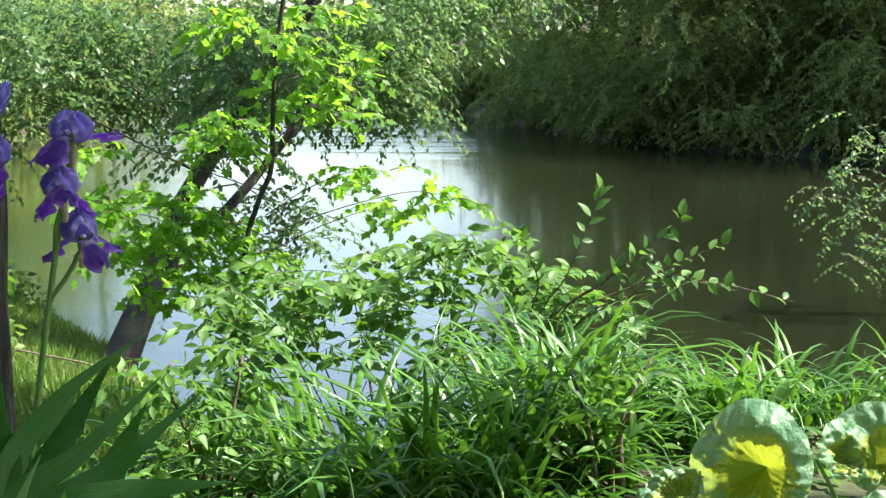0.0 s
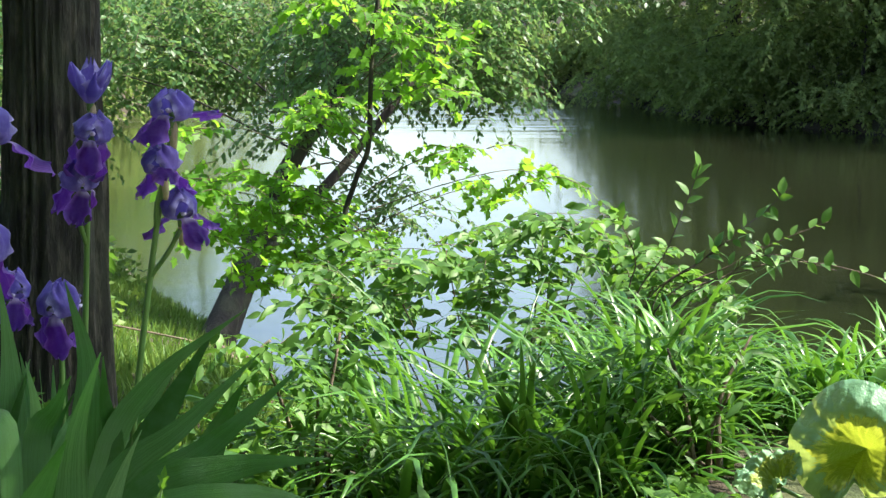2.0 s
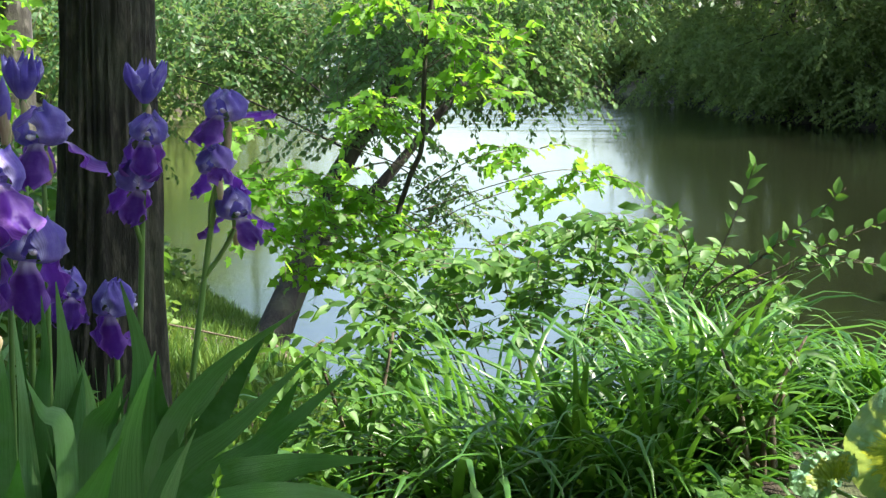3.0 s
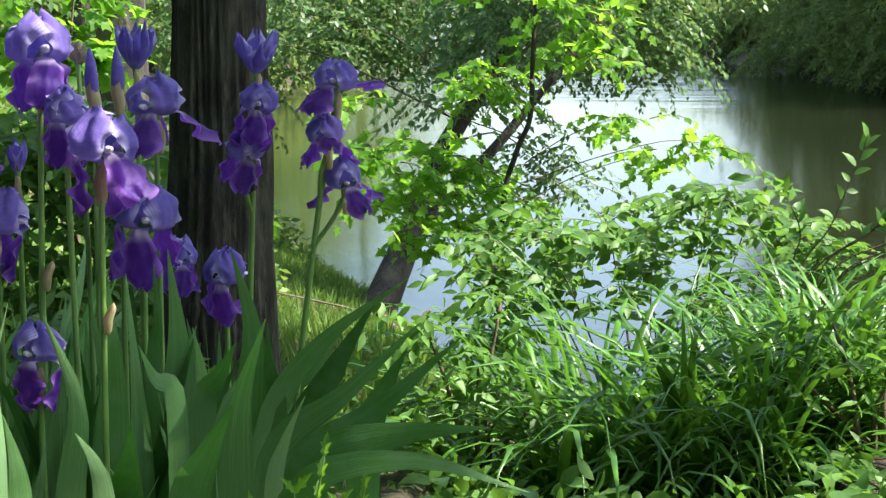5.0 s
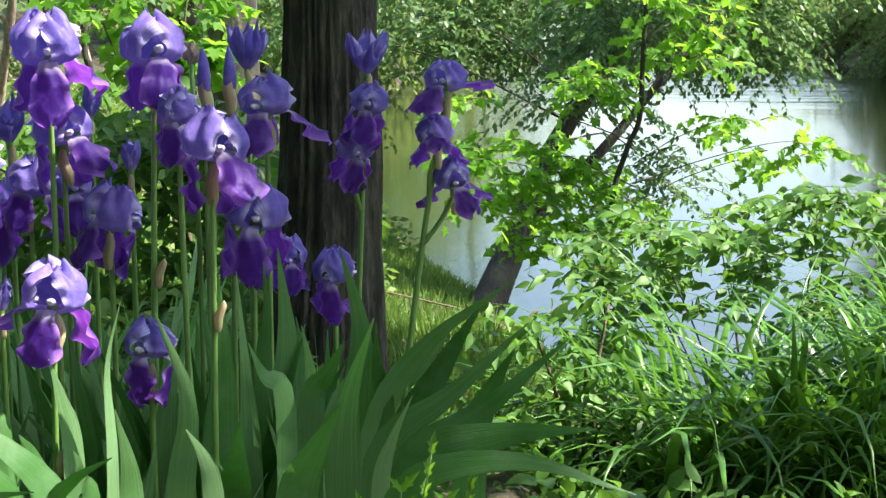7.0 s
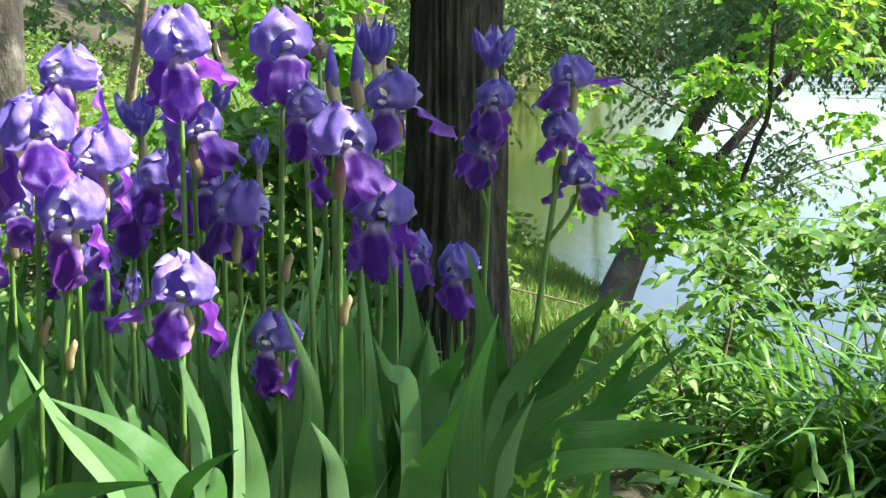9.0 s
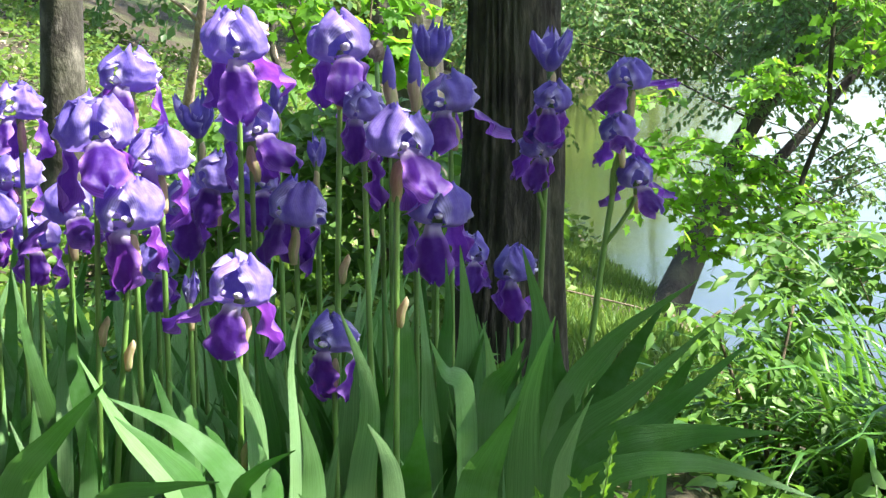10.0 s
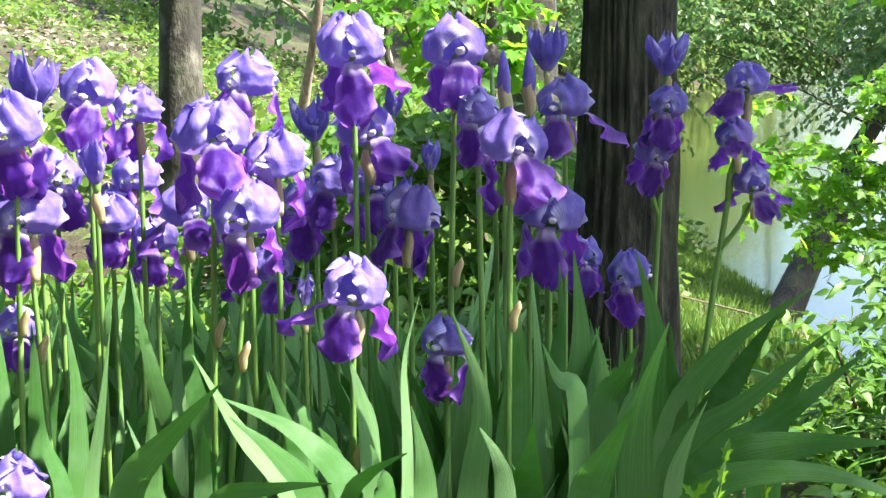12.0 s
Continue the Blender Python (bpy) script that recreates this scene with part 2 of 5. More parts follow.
def part(name, bm, mat, parent, label=""):
    me = bpy.data.meshes.new(name)
    bm.to_mesh(me)
    bm.free()
    me.materials.append(mat)
    me.polygons.foreach_set("use_smooth", np.ones(len(me.polygons), dtype=bool))
    return put(name, me, parent, None, label)


def thing(name, m, label, category, group="", kind=""):
    ob = new(name)
    ob.matrix_basis = m
    ob.empty_display_size = 0.1
    return tagged(ob, label, category, group, kind)


def unit(v):
    return v / np.maximum(np.linalg.norm(v, axis=-1, keepdims=True), 1e-9)


def curve_points(ctrl, n):
    """n points on a smooth curve through the control points."""
    c = np.asarray(ctrl, float)
    k = len(c)
    p = np.vstack([2 * c[0] - c[1], c, 2 * c[-1] - c[-2]])
    out = []
    for s in np.linspace(0, k - 1 - 1e-6, n):
        i = int(s)
        f = s - i
        a, b, d, e = p[i], p[i + 1], p[i + 2], p[i + 3]
        out.append(0.5 * (2 * b + (d - a) * f + (2 * a - 5 * b + 4 * d - e) * f * f + (3 * b - a - 3 * d + e) * f ** 3))
    return np.array(out)


def tube_arrays(pts, radii, sides, relief=None):
    """Vertices and faces of a tapered tube along pts. relief(angle, s) scales the radius."""
    pts = np.asarray(pts, float)
    n = len(pts)
    tan = unit(np.gradient(pts, axis=0))
    ref = np.array([0.0, 1.0, 0.0]) if abs(tan[0][1]) < 0.8 else np.array([1.0, 0.0, 0.0])
    verts = []
    for i in range(n):
        a = unit(np.cross(tan[i], ref))
        b = np.cross(a, tan[i])
        for j in range(sides):
            th = 2 * math.pi * j / sides
            r = radii[i] * (relief(th, i / (n - 1), pts[i][2]) if relief else 1.0)
            verts.append(pts[i] + (a * math.cos(th) + b * math.sin(th)) * r)
    faces = []
    for i in range(n - 1):
        for j in range(sides):
            k = (j + 1) % sides
            faces.append((i * sides + j, i * sides + k, (i + 1) * sides + k, (i + 1) * sides + j))
    faces.append(tuple(range(sides - 1, -1, -1)))
    faces.append(tuple((n - 1) * sides + j for j in range(sides)))
    return verts, faces


def joined(pieces):
    verts, faces = [], []
    for v, f in pieces:
        o = len(verts)
        verts.extend(v)
        faces.extend(tuple(i + o for i in q) for q in f)
    return verts, faces


def tube_mesh(name, ctrl, r0, r1, sides, mat, n=12, relief=None):
    pts = curve_points(ctrl, n)
    v, f = tube_arrays(pts, np.linspace(r0, r1, n), sides, relief)
    return mesh_from(name, v, f, mat)


# leaf outlines: x across, y along, z up; one unit long
OVATE_V = np.array([(0, 0, 0), (-.20, .22, .05), (0, .25, 0), (.20, .22, .05), (-.27, .5, .06), (0, .55, -.01), (.27, .5, .06), (-.15, .8, .0), (0, .8, -.05), (.15, .8, .0), (0, 1.06, -.14)])
OVATE_F = [(0, 2, 1), (0, 3, 2), (1, 2, 5, 4), (2, 3, 6, 5), (4, 5, 8, 7), (5, 6, 9, 8), (7, 8, 10), (8, 9, 10)]
SLIM_V = np.array([(0, 0, 0), (-.13, .4, .03), (.13, .4, .03), (0, .45, -.01), (0, 1, -.1)])
SLIM_F = [(0, 3, 1), (0, 2, 3), (1, 3, 4), (3, 2, 4)]
PAIR_F = [(0, 1, 4), (0, 4, 2)]
BROAD_V = np.array([(0, 0, 0), (-.3, .45, .06), (.3, .45, .06), (0, .5, -.02), (0, 1, -.08)])
MAPLE_V = np.array([(0, 0, 0), (-.18, -.02, .01), (-.36, .12, .03), (-.24, .26, .02), (-.52, .5, .0), (-.26, .52, .02), (-.22, .66, .02), (0, 1, -.08),
                    (.22, .66, .02), (.26, .52, .02), (.52, .5, .0), (.24, .26, .02), (.36, .12, .03), (.18, -.02, .01), (0, .35, -.03)])
MAPLE_F = [(i, 14, (i + 1) % 14) for i in range(14)]


def leaves_mesh(name, pos, along, up, size, tv, tf, mat):
    """One mesh of many leaves."""
    pos, along, up, size = (np.asarray(a, float) for a in (pos, along, up, size))
    along = unit(along)
    side = unit(np.cross(along, up))
    nor = np.cross(side, along)
    k = len(tv)
    v = pos[:, None, :] + size[:, None, None] * (tv[None, :, 0:1] * side[:, None, :] + tv[None, :, 1:2] * along[:, None, :] + tv[None, :, 2:3] * nor[:, None, :])
    v = v.reshape(-1, 3).astype(np.float32)
    n = len(pos)
    flat = np.concatenate([np.array(f) for f in tf])
    lens = np.array([len(f) for f in tf])
    loops = (flat[None, :] + k * np.arange(n)[:, None]).ravel().astype(np.int32)
    tot = np.tile(lens, n)
    start = np.concatenate([[0], np.cumsum(tot)[:-1]]).astype(np.int32)
    me = bpy.data.meshes.new(name)
    me.vertices.add(len(v))
    me.vertices.foreach_set("co", v.ravel())
    me.loops.add(len(loops))
    me.loops.foreach_set("vertex_index", loops)
    me.polygons.add(len(tot))
    me.polygons.foreach_set("loop_start", start)
    me.polygons.foreach_set("use_smooth", np.ones(len(tot), dtype=bool))
    me.materials.append(mat)
    me.update(calc_edges=True)
    return me


rng = np.random.default_rng(7)


def sprays(centre, radius, count, per, reach, droop=0.6, gaps=0.0):
    """Leaves set along short arching twigs whose roots fill an ellipsoid. Returns positions, directions and twig lines."""
    pos, along, lines = [], [], []
    c, r = np.array(centre, float), np.array(radius, float)
    made = 0
    while made < count:
        p = rng.uniform(-1, 1, 3)
        d = np.linalg.norm(p)
        if d > 1:
            continue
        w = c + p * r
        if gaps and noise.noise(Vector(w * 1.7)) < gaps - 0.5:
            made += 0.2
            continue
        made += 1
        az = rng.uniform(0, 2 * math.pi)
        out = np.array([math.cos(az), math.sin(az), rng.uniform(-0.2, 0.5)])
        ln = reach * rng.uniform(0.6, 1.3)
        pts = []
        for i in range(6):
            s = i / 5
            pts.append(w + out * ln * s + np.array([0, 0, -droop * ln * s * s]))
        pts = np.array(pts)
        lines.append(pts)
        for i in range(per):
            s = (i + rng.uniform(0.1, 0.9)) / per
            j = min(int(s * 5), 4)
            q = pts[j] + (pts[j + 1] - pts[j]) * (s * 5 - j)
            t = pts[j + 1] - pts[j]
            t = t / np.linalg.norm(t)
            side = np.cross(t, (0, 0, 1)) * (1 if i % 2 else -1)
            pos.append(q)
            along.append(t * 0.5 + side * rng.uniform(0.4, 1.0) + rng.normal(0, 0.25, 3) + np.array([0, 0, -0.25]))
    return np.array(pos), np.array(along), lines


def up_of(n, spread=0.45):
    u = rng.normal(0, spread, (n, 3))
    u[:, 2] += 1
    return u


def twigs_mesh(name, lines, r, mat, sides=3):
    return mesh_from(name, *joined([tube_arrays(p, np.linspace(r, r * 0.35, len(p)), sides) for p in lines]), mat)


# ---- the ground and the river ----
WATER = -0.90
NEAR = [(60, 9), (20, 15), (9, 14), (6.4, 12.6), (5.0, 10.3), (3.3, 8.3), (2, 7.8), (0.85, 8.0), (0.35, 9.2), (0.12, 10.6), (-0.35, 12.2), (-0.9, 15), (-1.9, 22), (-2.3, 32), (-1.5, 50), (-0.5, 80), (-1, 130), (-3, 210)]
FAR = [(6, 210), (7.6, 110), (8.8, 70), (8.9, 50), (9.7, 34), (12.0, 30), (15, 27.5), (30, 22), (60, 18)]
RIVER = np.array(NEAR + FAR, float)


def river_distance(x, y):
    """Metres to the river's edge: above nought on land, below in the water."""
    p = np.stack([x, y], -1)[..., None, :]
    a, b = RIVER, np.roll(RIVER, -1, axis=0)
    ab = b - a
    t = np.clip(((p - a) * ab).sum(-1) / (ab ** 2).sum(-1), 0, 1)
    d = np.linalg.norm(p - (a + t[..., None] * ab), axis=-1).min(-1)
    px, py = x[..., None], y[..., None]
    hit = ((a[:, 1] > py) != (b[:, 1] > py)) & (px < (b[:, 0] - a[:, 0]) * (py - a[:, 1]) / np.where(b[:, 1] == a[:, 1], 1e-9, b[:, 1] - a[:, 1]) + a[:, 0])
    return np.where(hit.sum(-1) % 2 == 1, -d, d)


def height(x, y):
    x, y = np.asarray(x, float), np.asarray(y, float)
    d = river_distance(x, y)
    left = np.clip((-0.9 - x) / 1.6, 0, 1)
    hill = 0.27 * np.clip(y - 6.0 + np.clip(-x - 1.5, 0, 8) * 0.25, 0, 26) * left * left * (3 - 2 * left)
    flat = 0.02 + hill
    # the bank breaks off behind the grass
    edge = np.clip((x - 0.02) / 0.30, 0, 1)
    brink = 3.5 + 1.2 * np.clip((x - 0.85) / 0.4, 0, 1)
    flat = flat - edge * edge * (3 - 2 * edge) * np.clip((y - brink) / 1.1, 0, 1) * 0.62
    bank = WATER - 0.05 + np.clip(d, 0, None) * 0.30 + np.clip(d, 0, 0.35) * 0.35
    far_side = np.clip((x - 7) / 4, 0, 1) * np.clip((y - 18) / 6, 0, 1)
    bank = bank + far_side * np.clip(d - 1, 0, 30) * 0.25
    land = np.where(far_side > 0.5, bank, np.minimum(flat, bank))
    land = np.where(y > 60, np.minimum(bank, 3.0), land)
    bed = WATER - 0.05 + np.clip(d, -4, 0) * 0.3
    return np.where(d > 0, land, bed)


def ground_mesh():
    ax = np.concatenate([-np.geomspace(3000, 6, 30), np.linspace(-5.7, 7, 90), np.geomspace(7.4, 3000, 34)])
    ay = np.concatenate([-np.geomspace(3000, 2, 14), np.linspace(-1, 20, 190), np.geomspace(20.4, 3000, 46)])
    gx, gy = np.meshgrid(ax, ay)
    z = height(gx, gy)
    z = np.where(np.hypot(gx, gy) > 260, 1.0, z)
    near = np.hypot(gx, gy) < 30
    bump = np.array([noise.fractal(Vector((a * 0.9, b * 0.9, 3)), 1.0, 2.0, 4) for a, b in zip(gx.ravel(), gy.ravel())]).reshape(gx.shape)
    z = z + np.where(near, 0.045 * bump, 0)
    h, w = gx.shape
    v = np.stack([gx, gy, z], -1).reshape(-1, 3)
    i = np.arange(h * w).reshape(h, w)
    f = np.stack([i[:-1, :-1], i[:-1, 1:], i[1:, 1:], i[1:, :-1]], -1).reshape(-1, 4).tolist()
    return mesh_from("ground", v, f, M_GROUND)


tagged(put("ground", ground_mesh()), "brown soil river bank with patches of grass", "ground", kind="structure")
wm = mesh_from("water", [(-40, 3, WATER), (70, 3, WATER), (70, 230, WATER), (-40, 230, WATER)], [(0, 1, 2, 3)], M_WATER, smooth=False)
tagged(put("water", wm), "calm murky brown river reflecting bright sky and trees", "river", kind="structure")


# ---- trees ----
def furrows(depth, count, seed, flare=0.0, base=0.0):
    """Bark ridges that run up the trunk and wander."""
    def f(th, s, z):
        w = noise.noise(Vector((math.cos(th) * 1.5, math.sin(th) * 1.5, z * 1.1 + seed))) * 1.3
        ridge = noise.noise(Vector((math.cos(th) * count * 0.33 + w * 0.4, math.sin(th) * count * 0.33, z * 2.0 + seed)))
        lump = noise.noise(Vector((math.cos(th) * 1.2, math.sin(th) * 1.2, z * 1.4 + seed * 2)))
        return 1 + depth * ridge + 0.05 * lump + flare * math.exp(-max(z - base, 0) * 4)
    return f


def big_trunk():
    t = thing("tree", pose(-0.447, 4.6, 0), "tall tree with a dark furrowed bark trunk behind the irises", "tree")
    pts = curve_points([(-0.03, 0, -0.12), (-0.005, 0, 0.5), (0, 0, 1.2), (0.02, 0, 3), (0.1, 0.1, 11.5)], 230)
    v, f = tube_arrays(pts, np.linspace(0.139, 0.09, 230), 120, furrows(0.19, 46, 2.0, 0.30))
    put("trunk", mesh_from("trunk", v, f, M_BARK), t)
    limbs = []
    for k in range(14):
        a = k * 2.4
        z = 6.3 + 0.25 * k
        reach = 0.9 + 0.6 * (k % 3)
        limbs.append([(0.03, 0.02, z), (0.5 * reach * math.cos(a), 0.5 * reach * math.sin(a), z + 0.5), (reach * math.cos(a), reach * math.sin(a), z + 0.5)])
    for l in limbs:
        put("limb", tube_mesh("limb", l, 0.05, 0.012, 7, M_BARK, 9), t)
    pos, al, lines = [], [], []
    for l in limbs:
        p, a, ln = sprays(l[2], (1.1, 1.1, 0.6), 85, 14, 0.5, 0.4)
        pos.append(p), al.append(a), lines.extend(ln)
    pos, al = np.vstack(pos), np.vstack(al)
    put("crown", leaves_mesh("crown", pos, al, up_of(len(pos)), rng.uniform(0.12, 0.20, len(pos)), BROAD_V, SLIM_F, M_CANOPY), t)["kind"] = "stuff"
    return t


def plain_tree(x, y, trunk, r, crown, label, mat, leaf=(0.16, 0.28), per=14, reach=1.0, tv=BROAD_V, group="", twig=0.0, bark=None, tf=SLIM_F):
    """A tree: a tapered trunk through the given points, limbs to each clump of the crown, and its leaves."""
    z = float(height(x, y)) - 0.1
    t = thing("tree", pose(x, y, z), label, "tree", group)
    put("trunk", tube_mesh("trunk", [(0, 0, 0), *trunk], r, r * 0.35, 14, bark or M_BARK, 24, furrows(0.06, 16, x + y, 0.3)), t)
    pos, al, lines = [], [], []
    tp = curve_points([(0, 0, 0), *trunk], 24)
    for cx, cy, cz, rx, ry, rz, n in crown:
        j = int(np.argmin(np.linalg.norm(tp - np.array([cx * 0.4, cy * 0.4, cz + 0.2]), axis=1)))
        mid = (tp[j] + np.array([cx, cy, cz])) / 2 + np.array([0, 0, 0.15])
        put("limb", tube_mesh("limb", [tp[j], mid, (cx, cy, cz)], r * 0.09, r * 0.025, 6, bark or M_BARK, 8), t)
        p, a, ln = sprays((cx, cy, cz), (rx, ry, rz), n, per, reach, 0.7)
        pos.append(p), al.append(a), lines.extend(ln)
    pos, al = np.vstack(pos), np.vstack(al)
    if twig:
        put("twig_spray", twigs_mesh("twig_spray", lines, twig, M_TWIG), t)["kind"] = "stuff"
    put("crown", leaves_mesh("crown", pos, al, up_of(len(pos), 0.6), rng.uniform(*leaf, len(pos)), tv, tf, mat), t)["kind"] = "stuff"
    return t


big_trunk()

# unseen tree added off to the right; its clumps are placed to shade the bed
plain_tree(7.37, 2.55, [(-0.1, 0, 2.5), (-0.4, 0.1, 4.6), (-0.6, 0.1, 7.2)], 0.16,
           [(-4.76, 0.22, 4.55, 0.22, 0.25, 0.25, 72), (-4.42, -0.16, 4.55, 0.32, 0.34, 0.3, 12), (-4.85, 2.15, 4.55, 0.36, 0.4, 0.35, 190), (-4.05, 0.45, 4.55, 0.25, 0.15, 0.2, 50), (-5.35, 1.45, 4.6, 0.65, 0.45, 0.3, 190), (-3.72, 1.06, 4.55, 0.36, 0.05, 0.15, 30), (-5.2, 0.18, 4.55, 0.16, 0.20, 0.2, 30), (-4.9, 0.66, 4.6, 0.75, 0.20, 0.25, 150), (-5.45, 0.74, 4.6, 0.45, 0.20, 0.25, 90), (-5.4, 2.6, 4.6, 0.65, 0.4, 0.3, 160), (-0.2, 0.0, 6.4, 1.2, 1.2, 0.7, 120), (0.4, -1.0, 5.6, 1.0, 1.0, 0.6, 90)],
           "unseen broad tree added to shade the bed and bank", M_CANOPY, (0.09, 0.14), 13, 0.32, BROAD_V)

# the leaning tree on the shore, with its low crown over the water
plain_tree(-0.15, 9.9, [(0.20, 0.5, 0.42), (0.50, 0.8, 1.05), (1.15, 1.0, 2.0), (2.0, 1.3, 3.6)], 0.085,
           [(-0.5, 2.2, 1.75, 0.9, 0.8, 0.5, 330), (0.4, 2.4, 1.8, 0.8, 0.8, 0.45, 330), (1.3, 2.2, 1.8, 0.8, 0.9, 0.45, 330), (1.75, 2.5, 1.75, 0.5, 0.8, 0.45, 230),
            # the last two clumps hang out of view, added to shade the trunk
            (2.7, 3.0, 2.38, 0.50, 0.7, 0.2, 130), (2.3, 2.8, 2.2, 0.5, 0.7, 0.22, 170), (2.05, 2.6, 1.50, 0.20, 0.4, 0.28, 40), (1.15, 1.6, 0.75, 0.25, 0.4, 0.35, 60), (0.85, 0.55, 1.75, 0.45, 0.35, 0.3, 120), (0.6, 0.5, 1.38, 0.3, 0.3, 0.2, 45), (0.9, 2.4, 3.2, 1.6, 1.2, 0.5, 110), (-1.3, 2.5, 1.6, 0.7, 0.8, 0.9, 230), (2.05, 0.25, 3.3, 0.75, 0.6, 0.3, 280), (1.6, 0.45, 2.9, 0.6, 0.5, 0.25, 160)],
           "leaning waterside tree with drooping pale green leaves", M_CANOPY, (0.036, 0.062), 18, 0.36, BROAD_V, twig=0.003, bark=M_BARK_DARK)
plain_tree(-0.10, 10.0, [(0.28, 0.5, 0.55), (0.78, 0.9, 1.05), (1.5, 1.2, 1.9)], 0.055,
           [(1.6, 1.5, 2.4, 1.0, 0.8, 0.5, 120)], "slender leaning tree on the river shore", M_CANOPY, (0.036, 0.062), 18, 0.36, BROAD_V, twig=0.003, bark=M_BARK_DARK)

# trees of the left bank
for x, y, s in ((-4.6, 17.5, 0.9), (-4.2, 24, 1.0), (-6.5, 33, 1.2), (-7.5, 20, 1.1), (-5.5, 48, 1.3), (-11, 28, 1.3), (-3.6, 38, 1.2), (-3.4, 45, 1.3), (-3.0, 56, 1.4), (-1.4, 70, 1.5), (-4.0, 30, 1.1), (-6.5, 64, 1.6)):
    c = [(rng.uniform(-1.6, 1.6) * s, rng.uniform(-1.6, 1.6) * s, rng.uniform(1.0, 6.5) * s, 1.1 * s, 1.1 * s, 0.8 * s, 42) for _ in range(12)]
    plain_tree(x, y, [(0.1, 0, 2.5 * s), (0.2, 0.1, 7 * s)], 0.16 * s, c, "leafy green tree on the sunny river bank", M_CANOPY, (0.09, 0.16), 13, 0.7, BROAD_V, "bank trees")

# the shaded woods of the far bank
for x, y, s in ((11.2, 36, 1.0), (13.5, 32.5, 1.1), (16.5, 31, 1.1), (12.0, 42, 1.0), (13.4, 50, 1.2), (14.5, 38, 1.3), (19.5, 29.5, 1.2), (17.5, 62, 1.4), (17.5, 46, 1.5), (22, 36, 1.5), (22, 78, 1.5), (12.6, 34.6, 1.2), (15.2, 33.8, 1.3)):
    c = [(rng.uniform(-2.6, 2.6) * s, rng.uniform(-2.6, 2.6) * s, rng.uniform(0.3, 9.0) * s, 1.5 * s, 1.5 * s, 1.0 * s, 50) for _ in range(24)]
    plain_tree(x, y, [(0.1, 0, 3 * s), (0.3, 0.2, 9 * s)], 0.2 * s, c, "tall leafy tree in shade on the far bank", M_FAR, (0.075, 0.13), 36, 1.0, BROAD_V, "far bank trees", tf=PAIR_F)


# bushes down to the water on the far side
for x, y, s in ((10.4, 34.2, 0.8), (11.6, 32.2, 0.9), (13.2, 30.2, 0.9), (15.0, 29.0, 0.9), (17.5, 27.9, 1.0), (20.5, 26.8, 1.0), (10.0, 37.5, 0.8), (9.9, 41, 0.9), (10.9, 45.5, 0.9), (9.5, 50, 0.9), (9.6, 56, 1.0), (9.5, 63, 1.1), (9.4, 71, 1.2), (8.8, 84, 1.4), (24, 25.5, 1.0)):
    c = [(rng.uniform(-1.3, 1.0) * s, rng.uniform(-1.3, 1.3) * s, rng.uniform(0.15, 1.8) * s, 0.9 * s, 0.9 * s, 0.6 * s, 60) for _ in range(8)]
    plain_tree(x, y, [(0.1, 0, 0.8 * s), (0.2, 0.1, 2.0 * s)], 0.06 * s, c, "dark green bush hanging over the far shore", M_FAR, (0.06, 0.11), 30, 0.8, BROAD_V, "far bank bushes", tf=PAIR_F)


# unseen woods added behind and beside the camera to block skylight
for x, y, s in ((-6.5, 2.5, 1.2), (-6.0, -2.0, 1.3), (-3.4, -5.0, 1.3), (0.2, -7.0, 1.3), (3.2, -10.5, 1.2), (-10, 5, 1.2), (8.5, -9, 1.1), (-5, -8, 1.4), (12, 6.5, 1.0), (15, 1, 1.1), (-1.5, -11, 1.4), (-9, -5, 1.4)):
    c = [(rng.uniform(-2.0, 2.0) * s, rng.uniform(-2.0, 2.0) * s, rng.uniform(0.6, 7.5) * s, 1.3 * s, 1.3 * s, 0.9 * s, 44) for _ in range(18)]
    plain_tree(x, y, [(0.1, 0, 3 * s), (0.2, 0.2, 8 * s)], 0.18 * s, c, "unseen leafy tree added to block skylight", M_CANOPY, (0.16, 0.28), 12, 0.8, BROAD_V, "clearing trees")


# taller unseen trees, added to cut the sky fill from overhead
for x, y in ((-4.6, 0.4), (-2.6, -2.6), (0.8, -3.6)):
    c = [(rng.uniform(-2.4, 2.4), rng.uniform(-2.4, 2.4), rng.uniform(4.2, 9.0), 1.2, 1.2, 0.8, 48) for _ in range(22)]
    plain_tree(x, y, [(0.1, 0, 3.5), (0.2, 0.1, 9.5)], 0.2, c, "unseen tall tree added to block skylight from overhead", M_CANOPY, (0.16, 0.28), 12, 0.8, BROAD_V, "clearing trees")


for x, y, s in ((-4.4, 27, 1.2), (-4.2, 33, 1.5), (-3.9, 39, 1.7), (-3.4, 45, 1.8), (-3.2, 52, 2.0), (-2.4, 61, 2.2), (-0.9, 72, 2.4)):
    c = [(rng.uniform(-1.2, 1.1) * s, rng.uniform(-1.2, 1.2) * s, rng.uniform(0.2, 2.4) * s, 0.8 * s, 0.8 * s, 0.5 * s, 60) for _ in range(9)]
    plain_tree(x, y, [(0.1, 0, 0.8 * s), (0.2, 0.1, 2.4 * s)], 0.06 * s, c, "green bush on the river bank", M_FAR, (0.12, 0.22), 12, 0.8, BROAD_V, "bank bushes")


